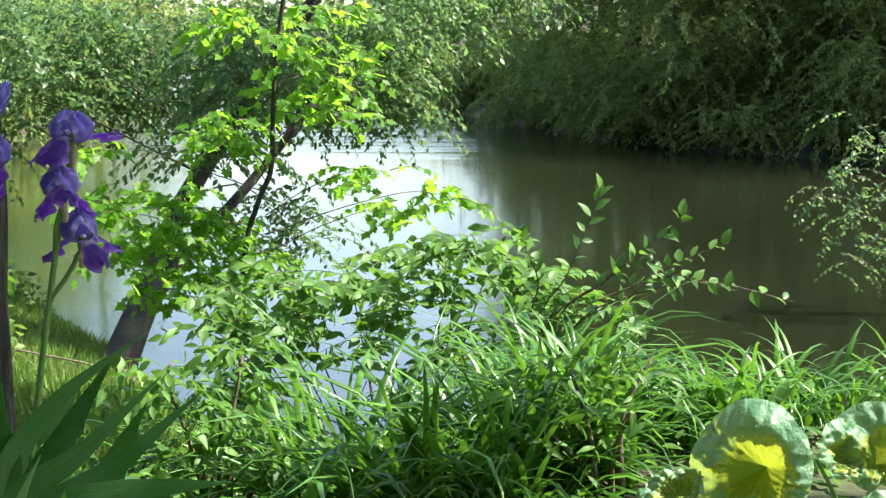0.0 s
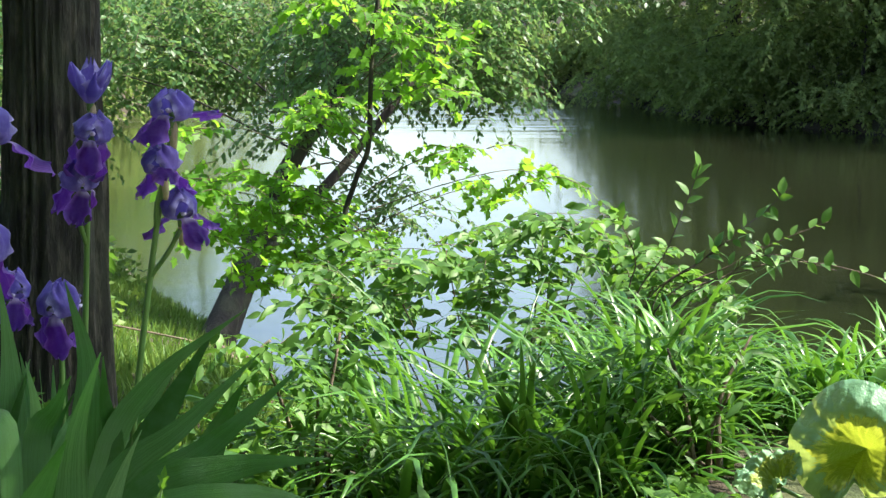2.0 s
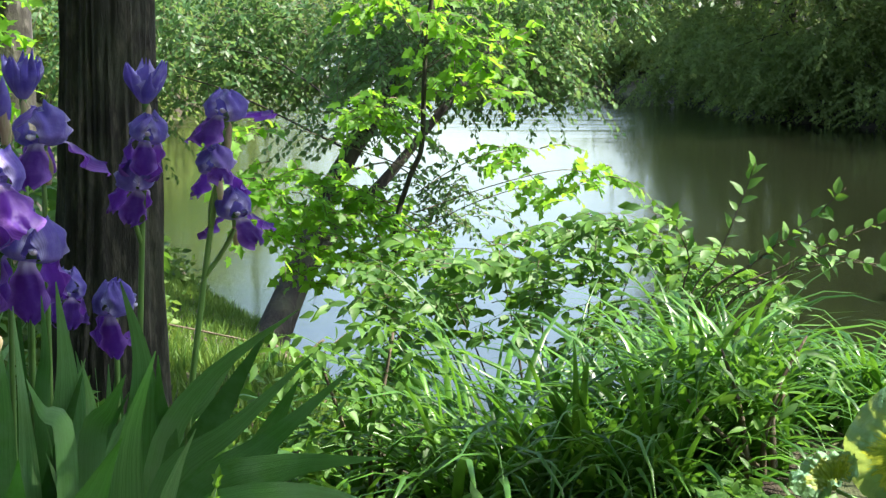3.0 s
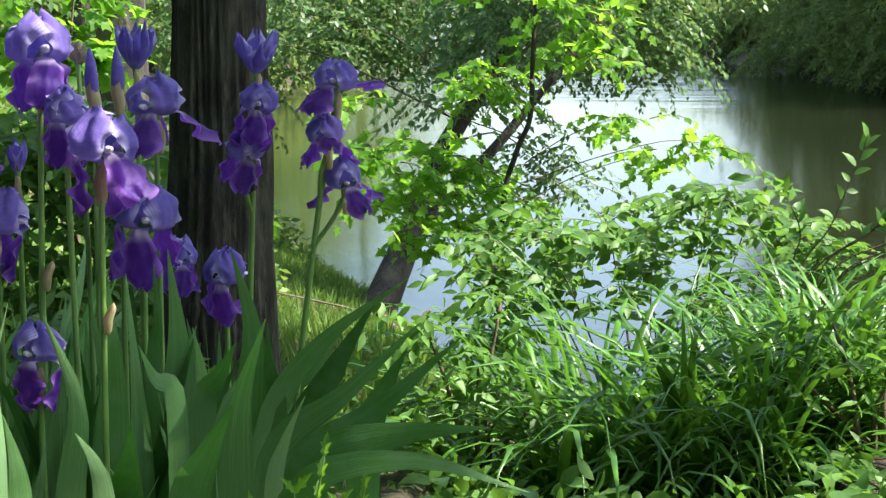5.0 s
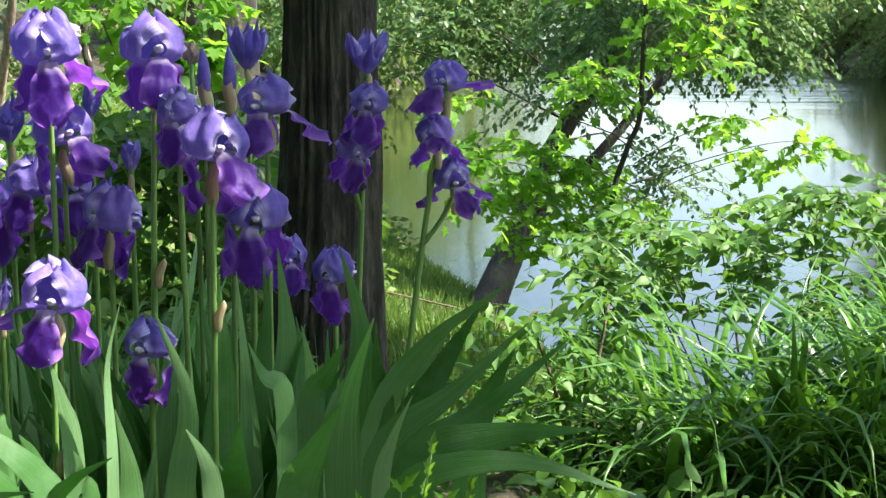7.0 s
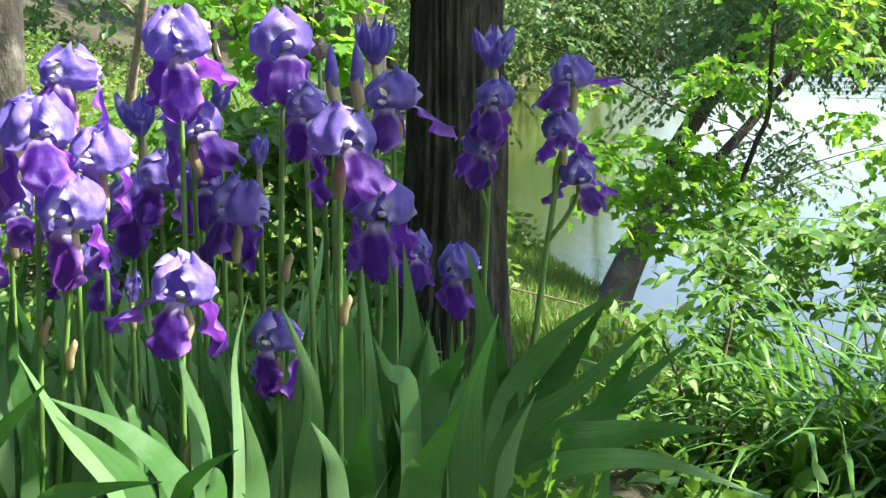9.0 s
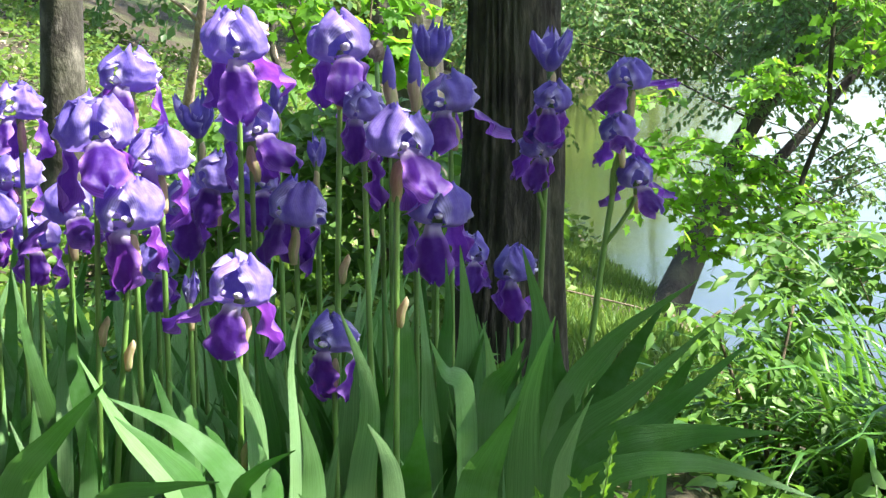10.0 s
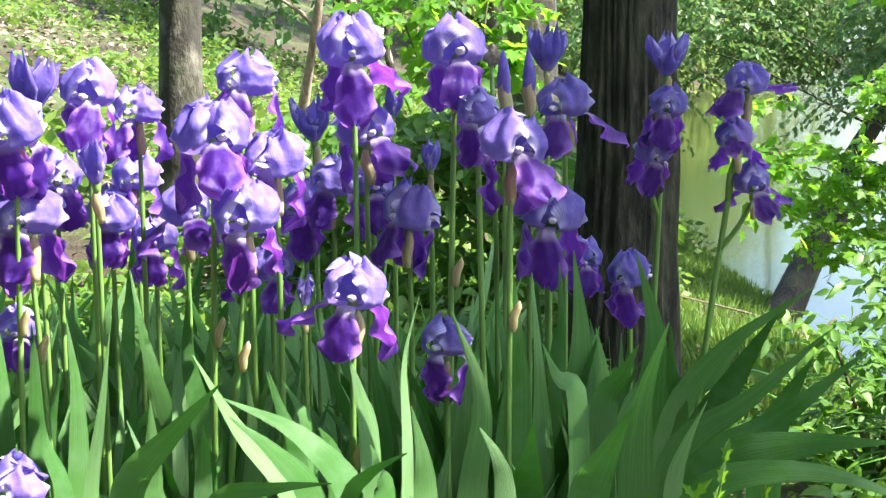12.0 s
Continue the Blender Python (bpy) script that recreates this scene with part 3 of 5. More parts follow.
def far_woods():
    pos = []
    for k in range(220):
        a = rng.uniform(0, 2 * math.pi)
        r = rng.uniform(230, 300)
        h = rng.uniform(5, 10)
        n = 120
        p = rng.normal(0, 1, (n, 3)) * np.array([5, 5, h / 3.2]) + np.array([r * math.sin(a), r * math.cos(a), h / 2])
        pos.append(p)
    p = np.vstack(pos)
    p[:, 2] = np.maximum(p[:, 2], 0.5)
    return leaves_mesh("far_woods", p, rng.normal(0, 1, p.shape), up_of(len(p), 1.0), rng.uniform(1.2, 2.4, len(p)), BROAD_V, SLIM_F, M_FAR)


tagged(put("far_woods", far_woods()), "distant dark green woods along the river", "woods", kind="stuff")


# ---- the slim tree trunks behind the irises ----
def slim_tree(x, y, r, label, mat, sway, seed):
    z = float(height(x, y)) - 0.1
    t = thing("tree", pose(x, y, z), label, "tree")
    pts = curve_points([(0, 0, 0), (sway * 0.3, 0, 1.2), (sway, 0, 3.0), (sway * 1.5, 0.2, 9.0)], 80)
    v, f = tube_arrays(pts, np.linspace(r * 1.1, r * 0.6, 80), 40, furrows(0.05, 12, seed, 0.25))
    put("trunk", mesh_from("trunk", v, f, mat), t)
    for k in range(5):
        a = k * 2.4 + seed
        l = [(sway, 0.1, 6.4 + 0.4 * k), (sway + 0.8 * math.cos(a), 0.8 * math.sin(a), 7.0 + 0.4 * k), (sway + 1.6 * math.cos(a), 1.6 * math.sin(a), 7.2 + 0.4 * k)]
        put("limb", tube_mesh("limb", l, r * 0.3, r * 0.08, 6, mat, 8), t)
        p, al, _ = sprays(l[2], (0.8, 0.8, 0.4), 26, 14, 0.4, 0.4)
        put("leaf_spray", leaves_mesh("leaf_spray", p, al, up_of(len(p)), rng.uniform(0.06, 0.10, len(p)), BROAD_V, SLIM_F, M_CANOPY), t)["kind"] = "stuff"


slim_tree(-2.355, 6.5, 0.082, "slim grey-barked tree trunk at the edge of the meadow", M_BARK_GREY, 0.05, 1.0)
slim_tree(-1.13, 7.5, 0.115, "dark tree trunk with one sunlit side", M_BARK_GREY, -0.03, 5.0)


# ---- maple sapling ----
def maple_sapling():
    x0, y0 = 0.41, 7.0
    z0 = float(height(x0, y0)) - 0.05
    t = thing("maple_sapling", pose(x0, y0, z0), "young maple with bright sunlit lobed leaves beside the river", "sapling")

    def w(px, py, dy=0.0):  # place on the sapling's own upright plane
        return np.array([0.072 + (px - 455) * 0.00227, dy, 0.461 - (py - 360) * 0.00222 - z0])
    put("trunk", tube_mesh("trunk", [(0, 0, 0), w(430, 480), w(455, 360), w(478, 300), w(482, 200), w(487, 100), w(500, 0), w(510, -150)], 0.012, 0.008, 10, M_BARK_DARK, 40), t)
    tiers = ((310, 380, 120, 60, 17, 0.2), (250, 450, 85, 60, 12, -0.1), (390, 440, 95, 60, 15, 0.1), (240, 350, 80, 45, 9, 0.0), (400, 250, 60, 30, 6, 0.15), (170, 270, 40, 30, 5, 0.1),
             (330, 520, 70, 40, 9, 0.0), (560, 110, 60, 45, 7, -0.1), (410, 35, 80, 30, 7, 0.1), (560, 20, 60, 25, 5, 0.1), (600, 190, 45, 25, 4, -0.1), (650, 100, 50, 35, 4, 0.2), (510, 190, 50, 30, 4, 0.2),
             (640, 310, 60, 25, 5, 0.0), (780, 345, 40, 20, 5, 0.0), (470, 470, 70, 35, 9, 0.0), (700, 380, 50, 30, 4, 0.1), (500, 60, 60, 40, 5, -0.25), (390, 225, 50, 35, 5, -0.2))
    me = leaves_mesh("leaf", [(0, 0, 0)], [(0, 1, 0)], [(0, 0, 1)], [1.0], MAPLE_V, MAPLE_F, M_MAPLE)
    near, count = [], 0
    for px, py, rx, ry, n, dy in tiers:
        c = w(px, py, dy)
        j = w(470, min(py + 70, 560))
        put("branch", tube_mesh("branch", [j, (j * 0.6 + c * 0.4) + np.array([0, 0.05, 0.03]), (j * 0.25 + c * 0.75) + np.array([0.02, -0.03, 0.05]), c], 0.0028, 0.0012, 5, M_TWIG, 12), t)
        p, a, lines = sprays(c, (rx * 0.0023, 0.28, ry * 0.0022), int(n * 2.3), 7, 0.16, 0.5)
        put("twig_spray", twigs_mesh("twig_spray", lines, 0.003, M_TWIG), t)["kind"] = "stuff"
        for q, d in zip(p, a):
            u = up_of(1, 0.5)[0] + np.array([0.55, -0.40, 0])
            s = rng.uniform(0.032, 0.062)
            if count < 300:
                d = d / np.linalg.norm(d)
                sd_ = np.cross(d, u)
                sd_ /= np.linalg.norm(sd_)
                nn = np.cross(sd_, d)
                m = Matrix(((sd_[0] * s, d[0] * s, nn[0] * s, q[0]), (sd_[1] * s, d[1] * s, nn[1] * s, q[1]), (sd_[2] * s, d[2] * s, nn[2] * s, q[2]), (0, 0, 0, 1)))
                put("leaf", me, t, m)
                count += 1
            else:
                near.append((q, d, u, s))
    q, d, u, s = zip(*near)
    put("foliage", leaves_mesh("foliage", q, d, u, s, MAPLE_V, MAPLE_F, M_MAPLE_I), t)["kind"] = "stuff"


maple_sapling()


# ---- broad-leaved shrub and its long twigs ----
def leaf_matrix(q, d, u, s):
    d = np.asarray(d, float) / np.linalg.norm(d)
    a = np.cross(d, u)
    a = a / np.linalg.norm(a)
    b = np.cross(a, d)
    return Matrix(((a[0] * s, d[0] * s, b[0] * s, q[0]), (a[1] * s, d[1] * s, b[1] * s, q[1]), (a[2] * s, d[2] * s, b[2] * s, q[2]), (0, 0, 0, 1)))


def spread_leaves(t, spots, size, singles):
    """Sets leaves at the spots (place, way, up): the first ones as leaves of their own, the rest as one mass."""
    me = leaves_mesh("leaf", [(0, 0, 0)], [(0, 1, 0)], [(0, 0, 1)], [1.0], OVATE_V, OVATE_F, M_SHRUB)
    rest = []
    for i, (q, d, u) in enumerate(spots):
        sz = rng.uniform(*size)
        if i < singles:
            put("leaf", me, t, leaf_matrix(q, d, u, sz))
        else:
            rest.append((q, d, u, sz))
    if rest:
        q, d, u, sz = zip(*rest)
        put("foliage", leaves_mesh("foliage", q, d, u, sz, OVATE_V, OVATE_F, M_SHRUB_I), t)["kind"] = "stuff"


def broad_shrub(x0, y0, clumps, label):
    """A spreading shrub: thin stems to each clump, twigs from there, and oval leaves along the twigs."""
    z0 = float(height(x0, y0)) - 0.05
    t = thing("shrub", pose(x0, y0, z0), label, "shrub")
    spots, lines = [], []
    for cx, cy, cz, rx, rz in clumps:
        c = np.array([cx, cy, cz - z0])
        put("stem", tube_mesh("stem", [(cx * 0.3, cy * 0.5 + 0.1, 0), (cx * 0.6, cy + 0.1, c[2] * 0.55), tuple(c)], 0.005, 0.002, 5, M_TWIG, 10), t)
        p, a, ln = sprays(c, (rx, 0.22, rz), 17, 8, 0.16, 0.25)
        lines.extend(ln)
        for q, d in zip(p, a):
            spots.append((q, d + np.array([0, -0.1, 0.0]), up_of(1, 0.55)[0] + np.array([0.2, -0.35, 0])))
    put("twig_spray", twigs_mesh("twig_spray", lines, 0.0020, M_TWIG), t)["kind"] = "stuff"
    spread_leaves(t, spots, (0.040, 0.070), 300)


def twig_shrub(x0, y0, stems, label):
    """Long arching shoots with leaves in two rows on their outer half."""
    z0 = float(height(x0, y0)) - 0.05
    t = thing("shrub", pose(x0, y0, z0), label, "shrub")
    spots = []
    for ctrl, n in stems:
        pts = curve_points([ctrl[0]] + [(a, b, c - z0) for a, b, c in ctrl[1:]], 30)
        put("stem", mesh_from("stem", *tube_arrays(pts, np.linspace(0.0035, 0.0012, 30), 5), M_TWIG), t)
        for i in range(n):
            k = min(int((0.50 + 0.49 * (i + rng.uniform(0, 1)) / n) * 29), 28)
            tg = unit(pts[k + 1] - pts[k])
            side = np.cross(tg, (0, -0.6, 0.8)) * (1 if i % 2 else -1)
            d = tg * 0.5 + side * 0.75 + rng.normal(0, 0.28, 3)
            spots.append((pts[k], d, up_of(1, 0.4)[0] + np.array([0.25, -0.5, 0])))
    spread_leaves(t, spots, (0.040, 0.068), 300)


broad_shrub(0.95, 6.1, (
    (-0.64, -0.10, 0.20, 0.10, 0.08), (-0.53, 0.20, 0.20, 0.12, 0.10), (-0.44, -0.35, 0.27, 0.15, 0.11), (-0.22, -0.10, 0.29, 0.15, 0.10),
    (-0.02, 0.20, 0.29, 0.16, 0.11), (0.07, -0.35, 0.39, 0.13, 0.09), (0.27, -0.10, 0.36, 0.12, 0.09), (0.46, 0.20, 0.25, 0.11, 0.09),
    (0.47, -0.35, 0.26, 0.09, 0.07), (0.70, -0.10, 0.14, 0.10, 0.07), (-0.14, 0.20, 0.10, 0.24, 0.11), (0.09, -0.35, 0.20, 0.22, 0.10),
    (0.42, -0.10, 0.14, 0.17, 0.09), (-0.43, 0.20, 0.06, 0.16, 0.09), (-0.10, -0.35, 0.08, 0.22, 0.07), (0.24, -0.10, 0.02, 0.21, 0.08),
    (0.44, -0.35, 0.09, 0.15, 0.07),
    (-0.60, -0.20, 0.07, 0.08, 0.08), (-0.59, -0.20, -0.07, 0.09, 0.08)),
    "dense shrub with oval green leaves on the bank")
twig_shrub(1.40, 5.6, [
    ([(0, 0, 0), (-0.11, -0.00, 0.12), (-0.01, -0.03, 0.36), (0.06, -0.06, 0.56), (0.08, -0.09, 0.65)], 13),
    ([(0, 0, 0), (-0.09, -0.00, 0.12), (0.14, -0.03, 0.35), (0.29, -0.06, 0.48), (0.38, -0.09, 0.57)], 13),
    ([(0, 0, 0), (-0.05, -0.00, 0.12), (0.22, -0.03, 0.32), (0.37, -0.06, 0.40), (0.51, -0.09, 0.46)], 13),
    ([(0, 0, 0), (-0.01, -0.00, 0.12), (0.27, -0.03, 0.30), (0.49, -0.06, 0.32), (0.74, -0.09, 0.26)], 13),
    ([(0, 0, 0), (-0.12, -0.00, 0.14), (-0.11, -0.03, 0.33), (-0.17, -0.06, 0.46), (-0.22, -0.09, 0.52)], 13),
    ([(0, 0, 0), (-0.01, -0.00, 0.10), (0.18, -0.03, 0.27), (0.33, -0.06, 0.35), (0.54, -0.09, 0.30)], 13),
    ([(0, 0, 0), (-0.05, -0.00, 0.14), (0.10, -0.03, 0.32), (0.20, -0.06, 0.40), (0.29, -0.09, 0.38)], 13)],
    "long arching twigs with pointed sunlit leaves")


# bush on the shore upstream of the grass
plain_tree(6.5, 12.3, [(-0.2, 0, 0.5), (-0.6, 0.1, 1.3)], 0.03,
           [(-1.25, 0.0, 0.95, 0.30, 0.5, 0.30, 17), (-1.65, -0.1, 0.92, 0.15, 0.4, 0.12, 5), (-1.0, 0.3, 1.30, 0.30, 0.5, 0.25, 16), (-1.35, 0.0, 0.45, 0.4, 0.4, 0.3, 12), (-0.75, 0.3, 0.9, 0.5, 0.6, 0.5, 34)],
           "waterside bush with small yellow-green leaves", M_CANOPY, (0.034, 0.058), 11, 0.32, BROAD_V, twig=0.004)


# ---- arching grass ----
def grass_tuft(x, y, n, length, spread, width=0.012, lean=(0, 0), stiff=1.8, name="grass_tuft"):
    """A clump of strap-shaped blades that stand close together, then arch over; each is keeled and tapers to a point."""
    z = float(height(x, y)) - 0.03
    verts, faces = [], []
    seg = 9
    for _ in range(n):
        az = rng.uniform(0, 2 * math.pi)
        r = abs(rng.normal(0, spread))
        b = np.array([r * math.cos(az), r * math.sin(az), 0])
        ln = length * rng.uniform(0.55, 1.15)
        az += rng.normal(0, 0.6)
        out = np.array([math.cos(az) + lean[0], math.sin(az) + lean[1], 0])
        out /= np.linalg.norm(out)
        tilt = rng.uniform(0.02, 0.60)
        curl = rng.uniform(1.3, 3.3)
        w = width * rng.uniform(0.65, 1.35)
        p = b.copy()
        tw = rng.normal(0, 0.5)
        side = np.array([-out[1], out[0], 0]) * math.cos(tw) + np.array([0, 0, 1]) * math.sin(tw) * 0.5
        o = len(verts)
        for i in range(seg + 1):
            s = i / seg
            th = tilt + curl * s ** stiff
            d = out * math.sin(th) + np.array([0, 0, 1]) * math.cos(th)
            k = w * (0.60 + 1.3 * s * (1 - s)) * (1 - s ** 2.6) + 0.0004
            up = np.cross(side, d)
            verts += [p - side * k + up * k * 0.4, p, p + side * k + up * k * 0.4]
            p = p + d * ln / seg
        for i in range(seg):
            q = o + i * 3
            faces += [(q, q + 1, q + 4, q + 3), (q + 1, q + 2, q + 5, q + 4)]
    ob = put(name, mesh_from(name, verts, faces, M_GRASS), None, pose(x, y, z))
    return tagged(ob, "tuft of long arching bright green grass blades", "grass", "grass tufts on the bank", "stuff")


for k in range(34):
    # a ragged row of clumps along the edge of the bank
    x = 0.46 + 2.2 * (k + rng.uniform(0, 1.2)) / 34
    y = rng.uniform(4.35, 4.95) if x > 1.0 else rng.uniform(4.15, 4.7)
    drop = max(0.0, -float(height(x, y)))
    grass_tuft(x, y, int(rng.integers(26, 62) * (1.0 if x < 1.2 else 0.6)), (rng.uniform(0.42, 0.66) if x < 1.2 else rng.uniform(0.32, 0.48)) + drop * 0.95, rng.uniform(0.03, 0.06), rng.uniform(0.009, 0.015), (rng.normal(0, 0.5), rng.normal(-0.15, 0.4)))
for k in range(24):
    # the tallest, in the thick of the row
    x, y = rng.uniform(0.40, 1.25), rng.uniform(4.1, 4.6)
    drop = max(0.0, -float(height(x, y)))
    grass_tuft(x, y, int(rng.integers(30, 50)), rng.uniform(0.50, 0.62) + drop, rng.uniform(0.03, 0.05), rng.uniform(0.012, 0.017), (rng.normal(0, 0.5), rng.normal(-0.1, 0.4)), 2.2)
for k in range(12):
    # a few loose ones before it and down the slope beside the bed
    x, y = (rng.uniform(0.5, 1.3), rng.uniform(3.95, 4.2)) if k % 2 else (rng.uniform(0.12, 0.45), rng.uniform(3.9, 4.5))
    grass_tuft(x, y, int(rng.integers(5, 12)), rng.uniform(0.26, 0.38) + 0.6 * max(0.0, -float(height(x, y))), 0.03, 0.010)


def bank_grass():
    """Short turf on the bank between the trees and the water."""
    n = 26000
    x, y = rng.uniform(-1.6, 0.35, n), 4.3 + 8.7 * rng.uniform(0, 1, n) ** 1.2
    ok = (river_distance(x, y) > 0.15)
    x, y = x[ok], y[ok]
    z = height(x, y)
    p = np.stack([x, y, z], -1)
    a = rng.normal(0, 0.45, p.shape)
    a[:, 2] = 1
    return leaves_mesh("bank_grass", p, a, rng.normal(0, 1, p.shape), rng.uniform(0.04, 0.11, len(p)), SLIM_V * np.array([0.5, 1, 1]), SLIM_F, M_WEED)


tagged(put("bank_grass", bank_grass()), "short sunlit turf on the river bank", "grass", kind="stuff")


def undergrowth():
    """Low leafy plants that fill the bed behind and beside the irises."""
    n = 15000
    x, y = rng.uniform(-2.3, 2.7, n), rng.uniform(3.45, 6.3, n)
    ok = ((x < -0.1) & (y > 3.5)) | (x > 0.05 + 0.25 * (y < 4.0))
    ok &= ~((np.abs(x - 1.4) < 0.22) & (y < 3.7))
    ok &= ~((x > -0.45) & (x < 0.40) & (y > 4.3))
    ok &= (x < 0.1) | (rng.uniform(0, 1, n) < np.where(y < 5.2, np.where(x < 0.85, 0.03, 0.10), 0.35))
    x, y = x[ok], y[ok]
    ex, ey = rng.uniform(-0.15, 1.05, 5200), rng.uniform(3.1, 5.6, 5200)
    far = ((ex > -0.05) & (ex < 0.5) & (ey > 3.75) & (ey < 4.4)) | ((ex > 0.14) & (ex < 0.55) & (ey > 3.6)) | ((ex > 0.8) & (ey < 4.4) & (rng.uniform(0, 1, 5200) < 0.5)) | (rng.uniform(0, 1, 5200) < 0.12)
    x, y = np.concatenate([x, ex[far]]), np.concatenate([y, ey[far]])
    d = np.array([noise.noise(Vector((a * 1.6, b * 1.6, 9))) for a, b in zip(x, y)])
    z = height(x, y) + rng.uniform(0.0, 0.13, len(x)) * (0.8 + d) * np.where(x > 0.1, 1.0, 1.3)
    p = np.stack([x, y, z], -1)
    return leaves_mesh("undergrowth", p, rng.normal(0, 1, p.shape) * np.array([1, 1, 0.5]), up_of(len(p), 0.6), rng.uniform(0.03, 0.075, len(p)), OVATE_V, OVATE_F, M_SHRUB_I)


tagged(put("undergrowth", undergrowth()), "low leafy plants covering the shaded soil", "undergrowth", kind="stuff")


# ---- hosta ----
def hosta_leaf_mesh(seed, r, depth, flare):
    """A cupped heart-shaped leaf whose margin turns outward; u runs from the stalk to the rim."""
    nr, na = 22, 110
    v, uv, f = [], [], []
    for j in range(nr):
        q = j / (nr - 1)
        for i in range(na):
            a = 2 * math.pi * i / na
            ca, sa = math.cos(a), math.sin(a)
            out = r * (1 + 0.20 * ca + 0.07 * math.sin(2 * a + seed) + 0.06 * math.sin(3 * a + seed * 2) - 0.25 * math.exp(-((a - math.pi) / 0.2) ** 2))
            thin = 0.5 - 0.5 * math.cos(a - 0.8)  # the margin narrows towards one side
            lip = max(0.0, (q - 0.62 - 0.24 * thin) / 0.38)
            wob = noise.noise(Vector((ca * 1.4 + seed, sa * 1.4, 2.0)))
            wob2 = noise.noise(Vector((ca * 4.0 + seed, sa * 4.0, 5.0)))
            rr = out * (q * 0.86 + flare * lip ** 1.5 * 0.34 * (1 + 0.5 * wob))
            pleat = 0.0011 * math.sin(a * 23 + 3 * wob2 + 2 * math.sin(q * 5)) * q
            crinkle = 0.012 * q * noise.noise(Vector((ca * q * 6 + seed, sa * q * 6, seed))) + 0.008 * noise.noise(Vector((ca * q * 15, sa * q * 15, seed)))
            z = depth * (1 - (1 - min(q, 0.8) / 0.8) ** 2.0) * (1 + 0.3 * wob) - flare * depth * 0.55 * lip ** 2 * (1 + 0.8 * wob)
            z += pleat + crinkle + 0.016 * q ** 3 * wob2
            v.append((rr * ca, rr * sa, z))
            uv.append((q - 0.22 * thin * q, i / na))
    for j in range(nr - 1):
        for i in range(na):
            k = (i + 1) % na
            f.append((j * na + i, j * na + k, (j + 1) * na + k, (j + 1) * na + i))
    return mesh_from("leaf", v, f, M_HOSTA, uv)


def hosta(x, y, leaves, label):
    t = thing("hosta", pose(x, y, 0.0), label, "hosta", "hostas on the bank")
    for k, (dx, dy, z, r, depth, flare, tx, rz, spin) in enumerate(leaves):
        put("leaf", hosta_leaf_mesh(k * 1.7 + x * 3, r, depth, flare), t, pose(dx, dy, z, tx, 0, rz) @ pose(0, 0, 0, 0, 0, spin))
        put("stalk", tube_mesh("stalk", [(0, 0, 0), (dx * 0.5, dy * 0.5, z * 0.6), (dx, dy, z)], 0.006, 0.004, 6, M_STEM, 7), t)


hosta(1.335, 3.50, ((0.0, 0.06, 0.200, 0.132, 0.19, 0.45, 84, -30, 95), (-0.21, -0.02, 0.140, 0.075, 0.05, 0.3, 35, -50, 165)),
      "hosta with a huge cupped yellow-green leaf edged in blue-green")
hosta(1.52, 3.50, ((-0.09, 0.02, 0.225, 0.075, 0.07, 0.4, 80, 40, 80), (0.06, 0.05, 0.20, 0.10, 0.09, 0.7, 70, -10, 80), (-0.05, -0.16, 0.10, 0.08, 0.07, 0.3, 75, 15, 100)),
      "hosta with cupped sunlit yellow leaves edged in green")


# ---- irises ----
def standard_mesh(seed, closed=0.0):
    nu, nv = 17, 17
    r_ = random.Random(seed)
    ph, ph2 = r_.uniform(0, 6), r_.uniform(0, 6)
    ln = 0.072 * r_.uniform(0.86, 1.14)
    v, uv, f = [], [], []
    for j in range(nv):
        s = j / (nv - 1)
        if closed:
            rad = 0.006 + 0.010 * math.sin(math.pi * min(1, s * 0.92)) ** 0.8
        else:
            rad = 0.014 + 0.027 * min(1, s / 0.18) ** 0.6 - 0.034 * max(0, s - 0.45) / 0.55 * s
        z = ln * (s - 0.05 * max(0, s - 0.75) * 4 * s * (1 - closed))
        half = (0.011 + 0.031 * math.sin(math.pi * (0.16 + (0.50 + 0.22 * closed) * s)) ** 1.1) * (1 - 0.45 * closed)
        if not closed and s > 0.80:
            half *= math.sqrt(max(0.1, 1 - ((s - 0.80) / 0.215) ** 2))
        for i in range(nu):
            u = 2 * i / (nu - 1) - 1
            ang = u * half / max(rad, 0.016) * 0.85
            wave = 0.014 * (1 - 0.7 * closed) * u ** 6 * math.sin(s * 17 + ph + (2 if u > 0 else 0)) * s + 0.004 * math.sin(u * 6 + ph2) * s
            wave += (0.015 - 0.009 * closed) * s * noise.noise(Vector((u * 1.7, s * 2.4, ph))) 
            r2 = rad + wave
            v.append((r2 * math.sin(ang) * 1.05, r2 * math.cos(ang), z + 0.004 * math.sin(u * 4 + ph2) * s - 0.016 * u * u * s * s + 0.005 * math.sin(u * 9 + ph) * s + 0.012 * s * noise.noise(Vector((u * 2.5 + ph, 7.0, ph2)))))
            uv.append(((u + 1) / 2, s))
    for j in range(nv - 1):
        for i in range(nu - 1):
            a = j * nu + i
            f.append((a, a + 1, a + nu + 1, a + nu))
    return mesh_from("standard", v, f, M_STANDARD, uv)


